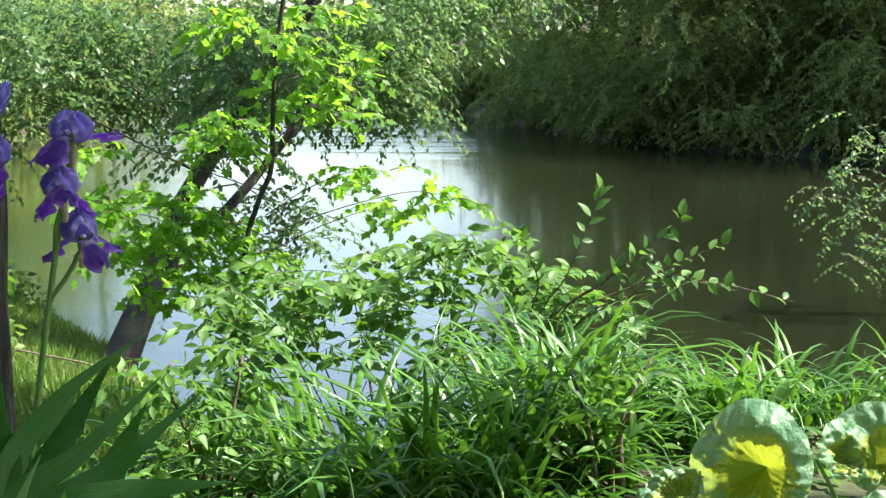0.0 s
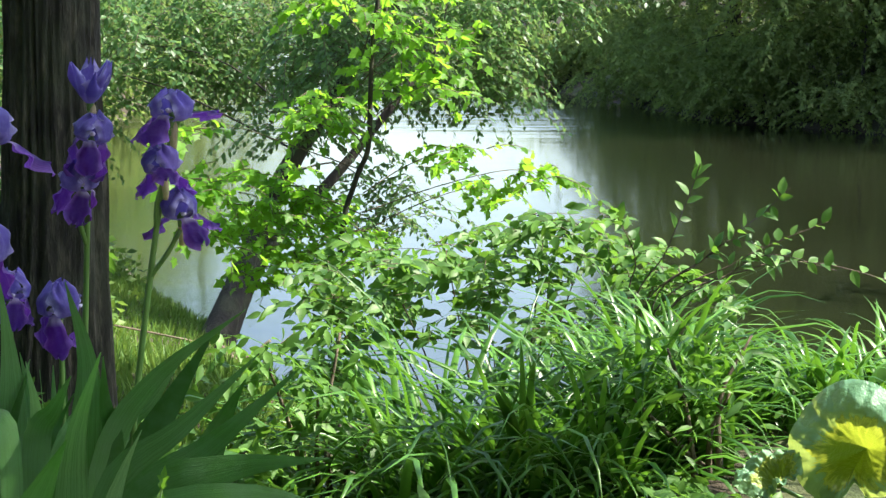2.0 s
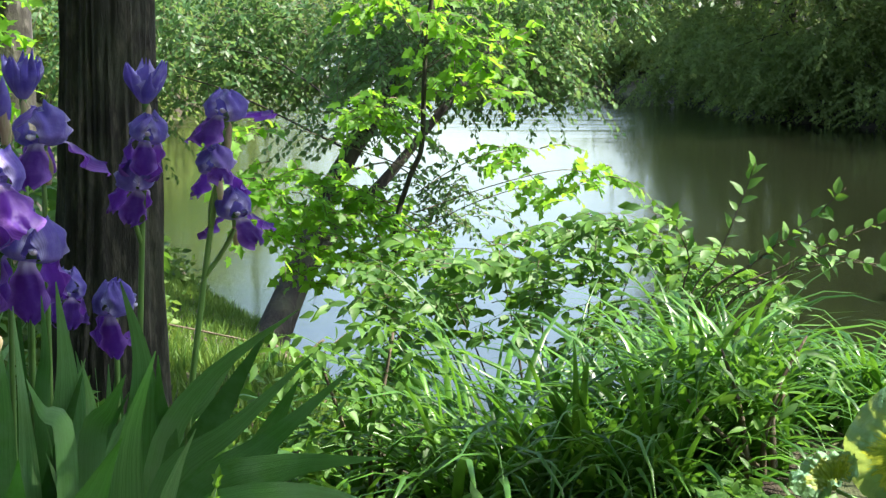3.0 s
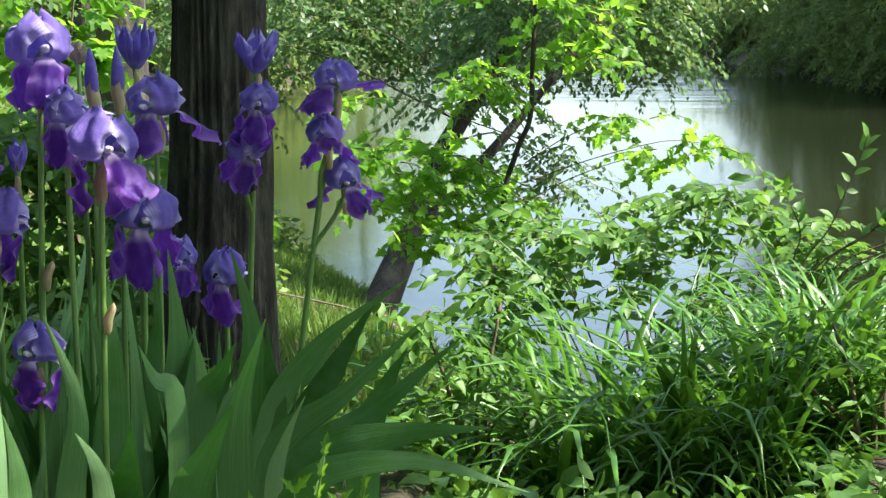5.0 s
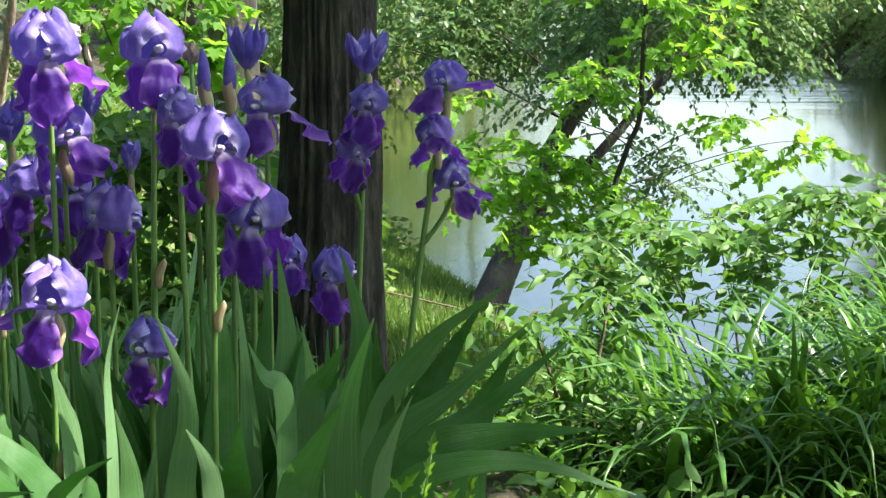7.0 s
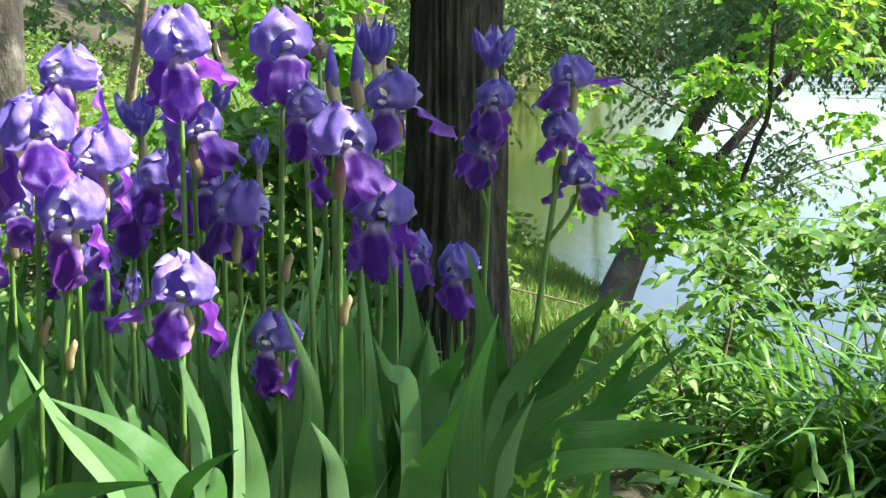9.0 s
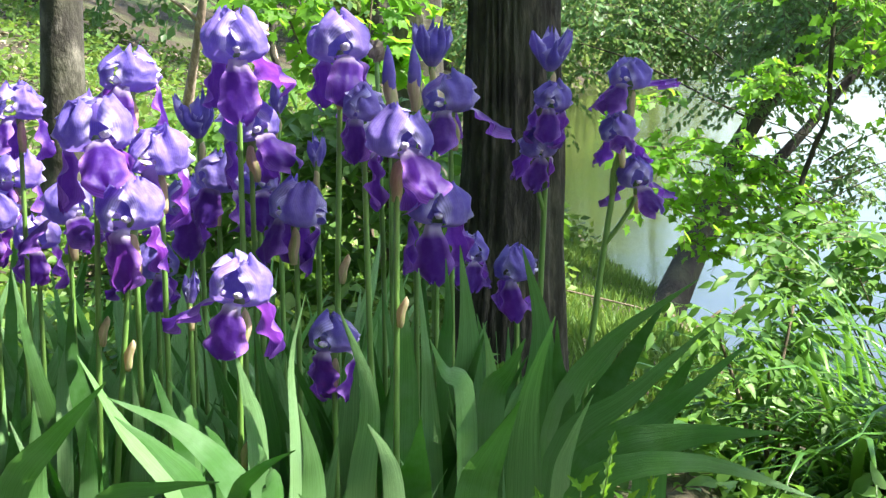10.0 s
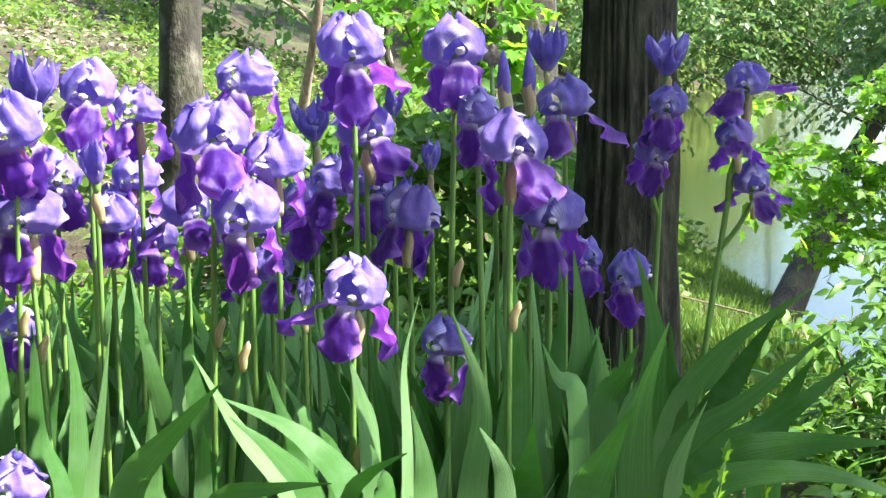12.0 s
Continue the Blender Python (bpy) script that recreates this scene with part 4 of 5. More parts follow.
def fall_mesh(seed, bend):
    """A fall: a narrow haft that arches out, then an obovate blade that hangs; bend tells how far down it turns."""
    nu, nv = 15, 21
    r_ = random.Random(seed + 50)
    ph = r_.uniform(0, 6)
    ln = 0.104 * r_.uniform(0.9, 1.1)
    wide = r_.uniform(1.05, 1.25)
    v, uv, f = [], [], []
    y, z, step = 0.006, 0.0, ln / (nv - 1)
    for j in range(nv):
        s = j / (nv - 1)
        k = min(1, max(0, s - 0.06) / 0.34)
        th = 0.35 - bend * k * k * (3 - 2 * k) + 0.30 * max(0, s - 0.65)
        k = min(1, max(0, (s - 0.16) / 0.56))
        half = (0.0100 + 0.0160 * k * k * (3 - 2 * k)) * wide * (1 + 0.07 * math.sin(s * 21 + ph))
        if s > 0.82:
            half *= math.sqrt(max(0.08, 1 - ((s - 0.82) / 0.19) ** 2))
        for i in range(nu):
            u = 2 * i / (nu - 1) - 1
            edge = u ** 4 * s
            wave = 0.011 * edge * math.sin(s * 19 + ph + (1.5 if u > 0 else 0)) + 0.011 * s * noise.noise(Vector((u * 2.0, s * 3.5, ph)))
            back = 0.017 * u * u * s + 0.0015 * (1 - abs(u)) * s
            v.append((u * half * (1 - 0.10 * u * u * s), y - back * math.sin(-th) + wave, z - back * math.cos(th) + wave * 0.3 + 0.030 * noise.noise(Vector((u * 2.6, 4.0, ph))) * max(0, s - 0.6)))
            uv.append(((u + 1) / 2, s))
        y += step * math.cos(th)
        z += step * math.sin(th)
    for j in range(nv - 1):
        for i in range(nu - 1):
            a = j * nu + i
            f.append((a, a + 1, a + nu + 1, a + nu))
    return mesh_from("fall", v, f, M_FALL, uv)


def beard_mesh():
    bm = bmesh.new()
    bmesh.ops.create_icosphere(bm, subdivisions=2, radius=1.0)
    for w in bm.verts:
        k = 1 + 0.35 * noise.noise(w.co * 4)
        w.co = Vector((w.co.x * 0.0065 * k, w.co.y * 0.012 * k + 0.035, w.co.z * 0.0050 * k + 0.006))
    me = bpy.data.meshes.new("beard")
    bm.to_mesh(me)
    bm.free()
    me.materials.append(M_BEARD)
    return me


def sheath_mesh(seed, length=0.060, r=0.0050):
    n = 9
    pts = [(0.002 * math.sin(i + seed), 0, length * i / (n - 1)) for i in range(n)]
    rad = [r * (0.55 + 1.1 * math.sin(math.pi * (0.15 + 0.8 * i / (n - 1))) ** 1.0) * (1 if i < n - 1 else 0.15) for i in range(n)]
    return mesh_from("sheath", *tube_arrays(pts, rad, 9, lambda th, s, z: 1 + 0.12 * math.sin(3 * th + seed)), M_SHEATH)


STANDARDS = [standard_mesh(k) for k in range(6)]
CLOSED = [standard_mesh(k + 20, 0.8) for k in range(3)]
FALLS = [fall_mesh(k, 1.62 + 0.06 * k) for k in range(6)]
FLARED = [fall_mesh(k + 9, 0.90 + 0.13 * k) for k in range(3)]
FLAT = fall_mesh(15, 0.42)
BEARD = beard_mesh()
SHEATHS = [sheath_mesh(k) for k in range(3)]
TUBE = mesh_from("bloom", *tube_arrays([(0, 0, -0.022), (0, 0, -0.010), (0, 0, 0.002), (0, 0, 0.012)], [0.0055, 0.007, 0.008, 0.003], 10), M_STEM)
BUD = mesh_from("bud", *tube_arrays([(0, 0, 0.09 * i / 9) for i in range(10)], [0.004, 0.008, 0.0105, 0.0115, 0.0115, 0.0105, 0.009, 0.007, 0.0045, 0.001], 12,
                                    lambda th, s, z: 1 + 0.10 * math.sin(3 * th + s * 5)), M_STANDARD, [(0.5, 0.6)] * 120)


def bloom(parent, p, spin, size, tilt, style, r_, flat=-1):
    """One flower. open: a domed crown and hanging falls; spread: an unfolding crown with its tips apart; closed: a furled one.
    flat: the fall, if any, that stands straight out."""
    b = put("bloom", TUBE, parent, Matrix.Translation(p) @ pose(0, 0, 0, tilt[0], tilt[1], spin) @ Matrix.Scale(size, 4))
    for k in range(3):
        st = STANDARDS if style == "open" else CLOSED
        tip = r_.uniform(-14, 6) if style != "spread" else r_.uniform(-26, -8)
        grow = 1.0 if style != "spread" else 1.15
        put("standard", r_.choice(st), b, pose(0, 0, -0.004, tip, r_.uniform(-12, 12), 120 * k + r_.uniform(-18, 18)) @ Matrix.Scale(grow, 4))
        if style == "closed":
            continue
        if style == "spread":
            put("fall", r_.choice(CLOSED), b, pose(0, 0, -0.004, r_.uniform(-26, -14), 0, 60 + 120 * k) @ Matrix.Scale(1.2, 4))
            continue
        fm = FLAT if k == flat else r_.choice(FALLS if r_.random() < 0.85 and flat < 0 else FLARED)
        put("fall", fm, b, pose(0, 0, 0, r_.uniform(-12, 9), r_.uniform(-14, 14), 60 + 120 * k + r_.uniform(-20, 20)))
        put("beard", BEARD, b, pose(0, 0, 0, 14, 0, 60 + 120 * k))
    put("sheath", r_.choice(SHEATHS), b, pose(0.002, 0, -0.066, r_.uniform(-6, 6), r_.uniform(-6, 6), r_.uniform(0, 360)))


def iris(x, y, z, spin, size=1.0, lean=(0.0, 0.0), style="open", extra=(), low_bud=0.0, seed=0, flat=-1, label="purple bearded iris in bloom on a tall green stem"):
    """One flower stalk; x, y, z is the heart of its top bloom."""
    r_ = random.Random(seed + int(1000 * (x + 3 * z)))
    bx, by = x + lean[0], y + lean[1]
    g = float(height(bx, by)) - 0.03
    t = thing("iris", pose(bx, by, g), label, "iris", "irises in the bed")
    top = np.array([x - bx, y - by, z - g])
    ctrl = [(0, 0, 0), tuple(top * np.array([0.25, 0.25, 0.4])), tuple(top * np.array([0.65, 0.65, 0.75])), tuple(top - np.array([0, 0, 0.02]))]
    if style == "bud":
        put("stem", tube_mesh("stem", ctrl, 0.0054, 0.004, 8, M_STEM, 16), t)
        put("bud", BUD, t, Matrix.Translation(top - np.array([0, 0, 0.045])) @ pose(0, 0, 0, r_.uniform(-5, 5), r_.uniform(-5, 5), spin), "slender closed violet bud")
        put("sheath", SHEATHS[0], t, Matrix.Translation(top - np.array([0, 0, 0.07])) @ pose(0, 0, 0, 0, 0, spin) @ Matrix.Scale(1.35, 4), "papery tan sheath")
        return t
    put("stem", tube_mesh("stem", ctrl, 0.0058, 0.0044, 8, M_STEM, 16), t)
    bloom(t, Vector(top), spin, size * 1.13, (r_.uniform(-6, 6), r_.uniform(-6, 6)), style, r_, flat)
    for dx, dy, dz, sp in extra:
        q = top + np.array([dx, dy, dz])
        stem = curve_points(ctrl, 40)
        j = stem[int(np.argmin(np.abs(stem[:, 2] - (top[2] + dz - 0.10))))]
        put("side_stem", tube_mesh("side_stem", [tuple(j), tuple((j + q) / 2 + np.array([dx * 0.3, 0, -0.01])), tuple(q - np.array([0, 0, 0.02]))], 0.0045, 0.004, 7, M_STEM, 8), t)
        bloom(t, Vector(q), sp, size, (r_.uniform(-8, 8), r_.uniform(-8, 8)), "open", r_, 5 if flat >= 0 else -1)
    if low_bud:
        q = np.array(ctrl[2]) + np.array([0.004, -0.004, low_bud])
        put("side_bud", SHEATHS[1], t, Matrix.Translation(q) @ pose(0, 0, 0, 4, 14, 0) @ Matrix.Scale(0.85, 4), "papery tan bud sheath")
    return t


iris(-1.347, 2.95, 0.900, 0, 1.05, (0.01, 0.02), "spread", label="violet iris just unfolding on a tall stem")
iris(-1.179, 2.80, 0.917, 10, 1.00, (0.00, 0.02))
iris(-1.167, 3.00, 0.878, -12, 0.85, (0.00, 0.02))
iris(-1.241, 2.65, 0.867, -20, 1.10, (-0.02, 0.02), low_bud=-0.10)
iris(-1.148, 2.75, 0.793, 55, 0.95, (0.00, 0.02), "closed", label="violet iris still furled on its green stem")
iris(-1.250, 2.70, 0.716, 15, 1.15, (0.03, 0.02), low_bud=-0.04)
iris(-1.225, 3.00, 0.687, 0, 0.95, (0.00, 0.02))
iris(-0.901, 2.80, 0.938, -14, 1.05, (0.00, 0.02))
iris(-0.909, 2.65, 0.860, 40, 1.15, (-0.02, 0.02), low_bud=-0.10)
iris(-0.837, 2.75, 0.816, 6, 1.00, (0.00, 0.02))
iris(-0.845, 2.62, 0.738, 4, 1.00, (-0.06, 0.02), low_bud=-0.04)
iris(-0.745, 2.90, 0.983, 14, 1.12, (0.00, 0.02))
iris(-0.913, 3.25, 0.827, 30, 0.90, (0.00, 0.02), "spread", label="violet iris just unfolding on a tall stem")
iris(-0.750, 3.00, 0.844, 30, 1.05, (0.00, 0.02))
iris(-0.562, 2.85, 0.985, 22, 1.08, (-0.02, 0.02), low_bud=-0.12)
iris(-0.516, 2.80, 0.892, -4, 0.75, (0.01, 0.02))
iris(-0.445, 2.70, 0.848, 24, 1.05, (-0.01, 0.02), low_bud=-0.06)
iris(-0.475, 3.30, 0.959, 20, 0.85, (0.00, 0.02), "spread", label="violet iris just unfolding on a tall stem")
iris(-0.408, 3.05, 0.890, -24, 0.95, (0.00, 0.02))
iris(-0.418, 2.95, 0.708, 10, 1.05, (-0.01, 0.02), low_bud=-0.12)
iris(-0.662, 2.95, 0.705, -30, 1.00, (0.00, 0.02))
iris(-0.656, 3.10, 0.786, 0, 0.65, (0.00, 0.02), "closed", label="violet iris still furled on its green stem")
iris(-0.795, 2.75, 0.597, 0, 0.62, (0.00, 0.02), "closed", label="low purple iris bloom among the leaves")
iris(-0.674, 2.60, 0.626, 12, 1.00, (-0.01, 0.02), low_bud=-0.10, label="low purple iris bloom among the leaves")
iris(-0.559, 2.75, 0.525, -20, 0.85, (0.00, 0.02), label="low purple iris bloom among the leaves")
iris(-0.395, 3.20, 0.603, 15, 0.72, (0.00, 0.02), label="low purple iris bloom among the leaves")
iris(-0.307, 3.20, 0.574, -20, 0.80, (0.00, 0.02), label="low purple iris bloom among the leaves")
iris(-0.957, 3.10, 0.583, 30, 0.80, (0.00, 0.02), label="low purple iris bloom among the leaves")
iris(-1.150, 2.40, 0.346, 0, 1.00, (0.00, 0.02), label="low purple iris bloom among the leaves")
iris(-1.465, 3.10, 0.450, 20, 0.85, (0.00, 0.02), label="low purple iris bloom among the leaves")
iris(-1.083, 3.00, 0.693, 50, 0.95, (0.00, 0.02))
iris(-0.837, 3.10, 0.742, -25, 0.90, (0.00, 0.02))
iris(-1.235, 3.15, 0.741, -10, 0.90, (0.00, 0.02))
iris(-1.351, 3.05, 0.750, 30, 0.95, (0.00, 0.02))
iris(-0.783, 3.35, 0.864, 20, 0.75, (0.00, 0.02), "closed", label="violet iris still furled on its green stem")
iris(-1.181, 3.10, 0.631, 15, 0.85, (0.00, 0.02), label="low purple iris bloom among the leaves")
iris(-0.919, 3.20, 0.687, 0, 0.90, (0.00, 0.02))
iris(-0.775, 3.15, 0.733, 25, 0.85, (0.00, 0.02))
iris(-1.404, 2.80, 0.805, 10, 1.00, (0.00, 0.02))
iris(-1.505, 3.00, 0.648, 40, 1.00, (0.00, 0.02))
iris(-0.231, 3.00, 0.965, 70, 0.76, (-0.03, 0.0), "spread", extra=((0.005, -0.06, -0.064, 5), (-0.018, -0.02, -0.145, 12)), label="stalk carrying three purple iris blooms before a trunk")
iris(-0.095, 2.90, 0.941, -8, 0.70, (-0.10, 0.0), flat=2, extra=((-0.015, -0.02, -0.085, 4), (0.012, 0.0, -0.162, 14)), label="tall stalk with three dark purple iris blooms")
iris(-0.496, 2.95, 0.960, 0, style="bud", label="pointed iris bud in a papery tan sheath")
iris(-0.462, 3.00, 0.960, 40, style="bud", label="slender pale violet iris bud on its stem")


def sword_leaf(ctrl, width, twist=0.0, n=16, facing=(0.0, -1.0, 0.0)):
    """An iris blade: a thin lens in section that tapers to a point."""
    pts = curve_points(ctrl, n)
    tan = unit(np.gradient(pts, axis=0))
    front, back, uv = [], [], []
    fc = np.array(facing, float)
    for i in range(n):
        s = i / (n - 1)
        a = unit(np.cross(tan[i], fc))
        th = twist * s
        b = np.cross(a, tan[i])
        a2 = a * math.cos(th) + b * math.sin(th)
        b2 = np.cross(a2, tan[i])
        half = width * 0.5 * (0.70 + 0.34 * math.sin(math.pi * min(1, s * 1.10))) * (1 - max(0, (s - 0.45) / 0.55) ** 1.7) + 0.0008
        thick = 0.0022 * (1 - 0.8 * s)
        front += [pts[i] - a2 * half, pts[i] - b2 * thick, pts[i] + a2 * half]
        back += [pts[i] - a2 * half, pts[i] + b2 * thick, pts[i] + a2 * half]
        uv += [(0, s), (0.5, s), (1, s)]
    faces, o = [], len(front)
    for i in range(n - 1):
        for j in range(2):
            q = i * 3 + j
            faces += [(q, q + 1, q + 4, q + 3), (o + q + 1, o + q, o + q + 3, o + q + 4)]
    return mesh_from("leaf", front + back, faces, M_IRIS_LEAF, uv + uv)


def leaf_fan(x, y, heading, n, length, spread=30, seed=0, lean=0.0, label="fan of grey-green sword-shaped iris leaves"):
    """A fan of blades in one upright plane that runs along heading (degrees)."""
    r_ = random.Random(seed * 31 + 5)
    g = float(height(x, y)) - 0.03
    t = thing("iris_leaf_fan", pose(x, y, g), label, "iris leaves", "leaf fans in the iris bed")
    h = radians(heading)
    ax = np.array([math.cos(h), math.sin(h), 0])
    nrm = (math.sin(h), -math.cos(h), 0.0)
    for k in range(n):
        f = (k / (n - 1) * 2 - 1) if n > 1 else 0
        ang = radians(f * spread + r_.uniform(-6, 6) + lean)
        ln = length * (1 - 0.28 * abs(f)) * r_.uniform(0.85, 1.12)
        bend = r_.uniform(0.0, 0.28) * (1 if f + lean / 40 > 0 else -1) * (0.4 + abs(f))
        pts = []
        for i in range(5):
            s = i / 4
            q = ax * (f * 0.02 + ln * (s * math.sin(ang) + bend * s * s)) + np.array([0, 0, ln * (s * math.cos(ang) - abs(bend) * 0.55 * s ** 3)])
            q = q + np.array(nrm) * (0.004 * (k - n / 2) + r_.uniform(-0.02, 0.02) * s)
            pts.append(q)
        put("leaf", sword_leaf(pts, r_.uniform(0.028, 0.046), r_.uniform(-0.7, 0.7), 14, nrm), t)
    return t


k = 0
for y, lo, hi, step in ((2.36, -1.35, -0.30, 0.17), (2.62, -1.50, -0.25, 0.15), (2.90, -1.62, -0.22, 0.15), (3.15, -1.7, -0.25, 0.17), (3.4, -1.8, -0.35, 0.18), (3.66, -1.95, -0.62, 0.17), (3.92, -2.05, -0.75, 0.18)):
    x = lo
    while x < hi:
        k += 1
        leaf_fan(x + rng.uniform(-0.04, 0.04), y + rng.uniform(-0.08, 0.08), rng.uniform(-25, 65), int(rng.integers(6, 11)), rng.uniform(0.46, 0.66) if y > 2.7 else rng.uniform(0.30, 0.46), rng.uniform(9, 26), k, rng.uniform(-6, 6))
        x += step


def blade(fan, root, low, mid, tip, y, width, turn=0.25):
    """One broad blade of a fan, by its root on the ground and three points higher up on it."""
    pts = [(root[0], root[1], 0), (root[0] * 0.4 + low[0] * 0.6, y, low[1] * 0.5 + 0.015), (low[0], y, low[1] + 0.03), (mid[0], y - 0.02, mid[1] + 0.03), (tip[0], y - 0.05, tip[1] + 0.03)]
    put("leaf", sword_leaf(pts, width * 1.08, rng.uniform(-0.5, 0.5), 18, (turn + rng.uniform(-0.3, 0.3), -0.75, rng.uniform(0.05, 0.45))), fan)


def edge_fan():
    """The fan at the end of the bed, whose blades arch out over the bank."""
    t = thing("iris_leaf_fan", pose(-0.20, 2.75, -0.03), "broad dark iris leaves arching out from the end of the bed", "iris leaves", "leaf fans in the iris bed")
    blade(t, (-0.04, 0.05), (0.00, 0.41), (0.08, 0.54), (0.22, 0.65), 0.05, 0.050)
    blade(t, (-0.04, 0.00), (0.01, 0.37), (0.12, 0.47), (0.24, 0.59), 0.00, 0.045)
    blade(t, (-0.01, -0.07), (0.05, 0.36), (0.17, 0.46), (0.30, 0.58), -0.07, 0.053)
    blade(t, (0.02, -0.15), (0.07, 0.38), (0.19, 0.44), (0.34, 0.46), -0.15, 0.066)
    blade(t, (-0.02, -0.25), (0.06, 0.38), (0.22, 0.43), (0.39, 0.39), -0.25, 0.040)
    blade(t, (-0.00, 0.15), (0.03, 0.34), (0.10, 0.48), (0.17, 0.60), 0.15, 0.055)
    blade(t, (-0.01, 0.20), (0.01, 0.41), (0.06, 0.47), (0.12, 0.55), 0.20, 0.052)
    blade(t, (0.01, -0.20), (0.02, 0.37), (0.04, 0.45), (0.07, 0.52), -0.20, 0.028)
    blade(t, (0.13, 0.10), (0.15, 0.36), (0.18, 0.45), (0.22, 0.53), 0.10, 0.050)


edge_fan()


def middle_fan():
    """Upright blades in the middle of the bed."""
    t = thing("iris_leaf_fan", pose(-0.45, 2.72, -0.03), "upright broad grey-green iris leaves in the bed", "iris leaves", "leaf fans in the iris bed")
    blade(t, (-0.00, 0.03), (-0.00, 0.36), (0.01, 0.51), (0.01, 0.66), 0.03, 0.054)
    blade(t, (0.09, 0.13), (0.09, 0.38), (0.10, 0.53), (0.09, 0.69), 0.13, 0.056)
    blade(t, (0.20, 0.13), (0.21, 0.40), (0.22, 0.55), (0.19, 0.69), 0.13, 0.051)
    blade(t, (0.21, -0.10), (0.21, 0.35), (0.22, 0.49), (0.26, 0.62), -0.10, 0.050)
    blade(t, (0.13, -0.22), (0.15, 0.36), (0.18, 0.44), (0.22, 0.52), -0.22, 0.057)
    blade(t, (-0.05, -0.12), (-0.04, 0.33), (-0.02, 0.49), (-0.06, 0.63), -0.12, 0.040)
    blade(t, (0.04, -0.22), (0.03, 0.36), (0.02, 0.43), (0.00, 0.48), -0.22, 0.027)
    blade(t, (0.04, -0.17), (0.05, 0.34), (0.06, 0.41), (0.07, 0.48), -0.17, 0.049)
    blade(t, (0.13, 0.08), (0.14, 0.43), (0.17, 0.49), (0.20, 0.55), 0.08, 0.039)
    blade(t, (0.11, 0.06), (0.10, 0.45), (0.07, 0.49), (0.05, 0.55), 0.06, 0.035)
    blade(t, (0.27, 0.08), (0.26, 0.43), (0.25, 0.50), (0.25, 0.58), 0.08, 0.028)
    blade(t, (0.04, 0.08), (0.04, 0.33), (0.04, 0.46), (0.03, 0.66), 0.08, 0.041)
    blade(t, (0.05, 0.18), (0.05, 0.48), (0.06, 0.56), (0.06, 0.66), 0.18, 0.022)
    blade(t, (0.14, 0.10), (0.14, 0.40), (0.14, 0.49), (0.13, 0.57), 0.10, 0.027)


middle_fan()


def front_fan():
    """Broad sunlit blades that cross in front of the bed."""
    t = thing("iris_leaf_fan", pose(-0.72, 2.50, -0.03), "broad pale sunlit iris leaves arching across the bed", "iris leaves", "leaf fans in the iris bed")
    blade(t, (0.13, -0.05), (0.09, 0.35), (0.01, 0.46), (-0.10, 0.52), -0.05, 0.047, 0.55)
    blade(t, (0.01, 0.00), (-0.02, 0.34), (-0.10, 0.45), (-0.16, 0.57), 0.00, 0.049, 0.55)
    blade(t, (-0.30, -0.08), (-0.26, 0.36), (-0.18, 0.46), (-0.09, 0.55), -0.08, 0.046, 0.55)
    blade(t, (0.20, -0.05), (0.19, 0.36), (0.19, 0.44), (0.18, 0.52), -0.05, 0.034, 0.55)
    blade(t, (0.12, 0.10), (0.13, 0.40), (0.13, 0.54), (0.16, 0.65), 0.10, 0.021, 0.55)
    blade(t, (0.08, -0.12), (0.09, 0.37), (0.13, 0.43), (0.19, 0.47), -0.12, 0.023, 0.55)
    blade(t, (-0.15, -0.15), (-0.10, 0.37), (0.00, 0.41), (0.09, 0.43), -0.15, 0.025, 0.55)
    blade(t, (0.14, -0.14), (0.15, 0.39), (0.15, 0.43), (0.16, 0.45), -0.14, 0.033, 0.55)
    blade(t, (0.08, 0.10), (0.07, 0.41), (0.06, 0.49), (0.05, 0.56), 0.10, 0.031, 0.55)
    blade(t, (-0.02, 0.05), (-0.03, 0.39), (-0.05, 0.47), (-0.06, 0.54), 0.05, 0.028, 0.55)
    blade(t, (0.05, 0.00), (0.05, 0.35), (0.04, 0.43), (0.03, 0.47), 0.00, 0.035, 0.55)
    blade(t, (-0.23, 0.20), (-0.23, 0.36), (-0.25, 0.51), (-0.24, 0.62), 0.20, 0.039, 0.55)
    blade(t, (-0.26, 0.00), (-0.25, 0.34), (-0.24, 0.43), (-0.23, 0.50), 0.00, 0.032, 0.55)
    blade(t, (-0.17, 0.00), (-0.16, 0.34), (-0.15, 0.40), (-0.15, 0.46), 0.00, 0.027, 0.55)
    blade(t, (-0.03, 0.10), (-0.03, 0.42), (-0.04, 0.47), (-0.05, 0.51), 0.10, 0.021, 0.55)
    blade(t, (-0.17, 0.25), (-0.17, 0.27), (-0.16, 0.38), (-0.16, 0.50), 0.25, 0.030, 0.55)
    blade(t, (0.11, -0.05), (0.11, 0.39), (0.12, 0.43), (0.12, 0.46), -0.05, 0.025, 0.55)
    blade(t, (0.06, -0.08), (0.03, 0.36), (-0.02, 0.44), (-0.08, 0.50), -0.08, 0.038, 0.55)


front_fan()


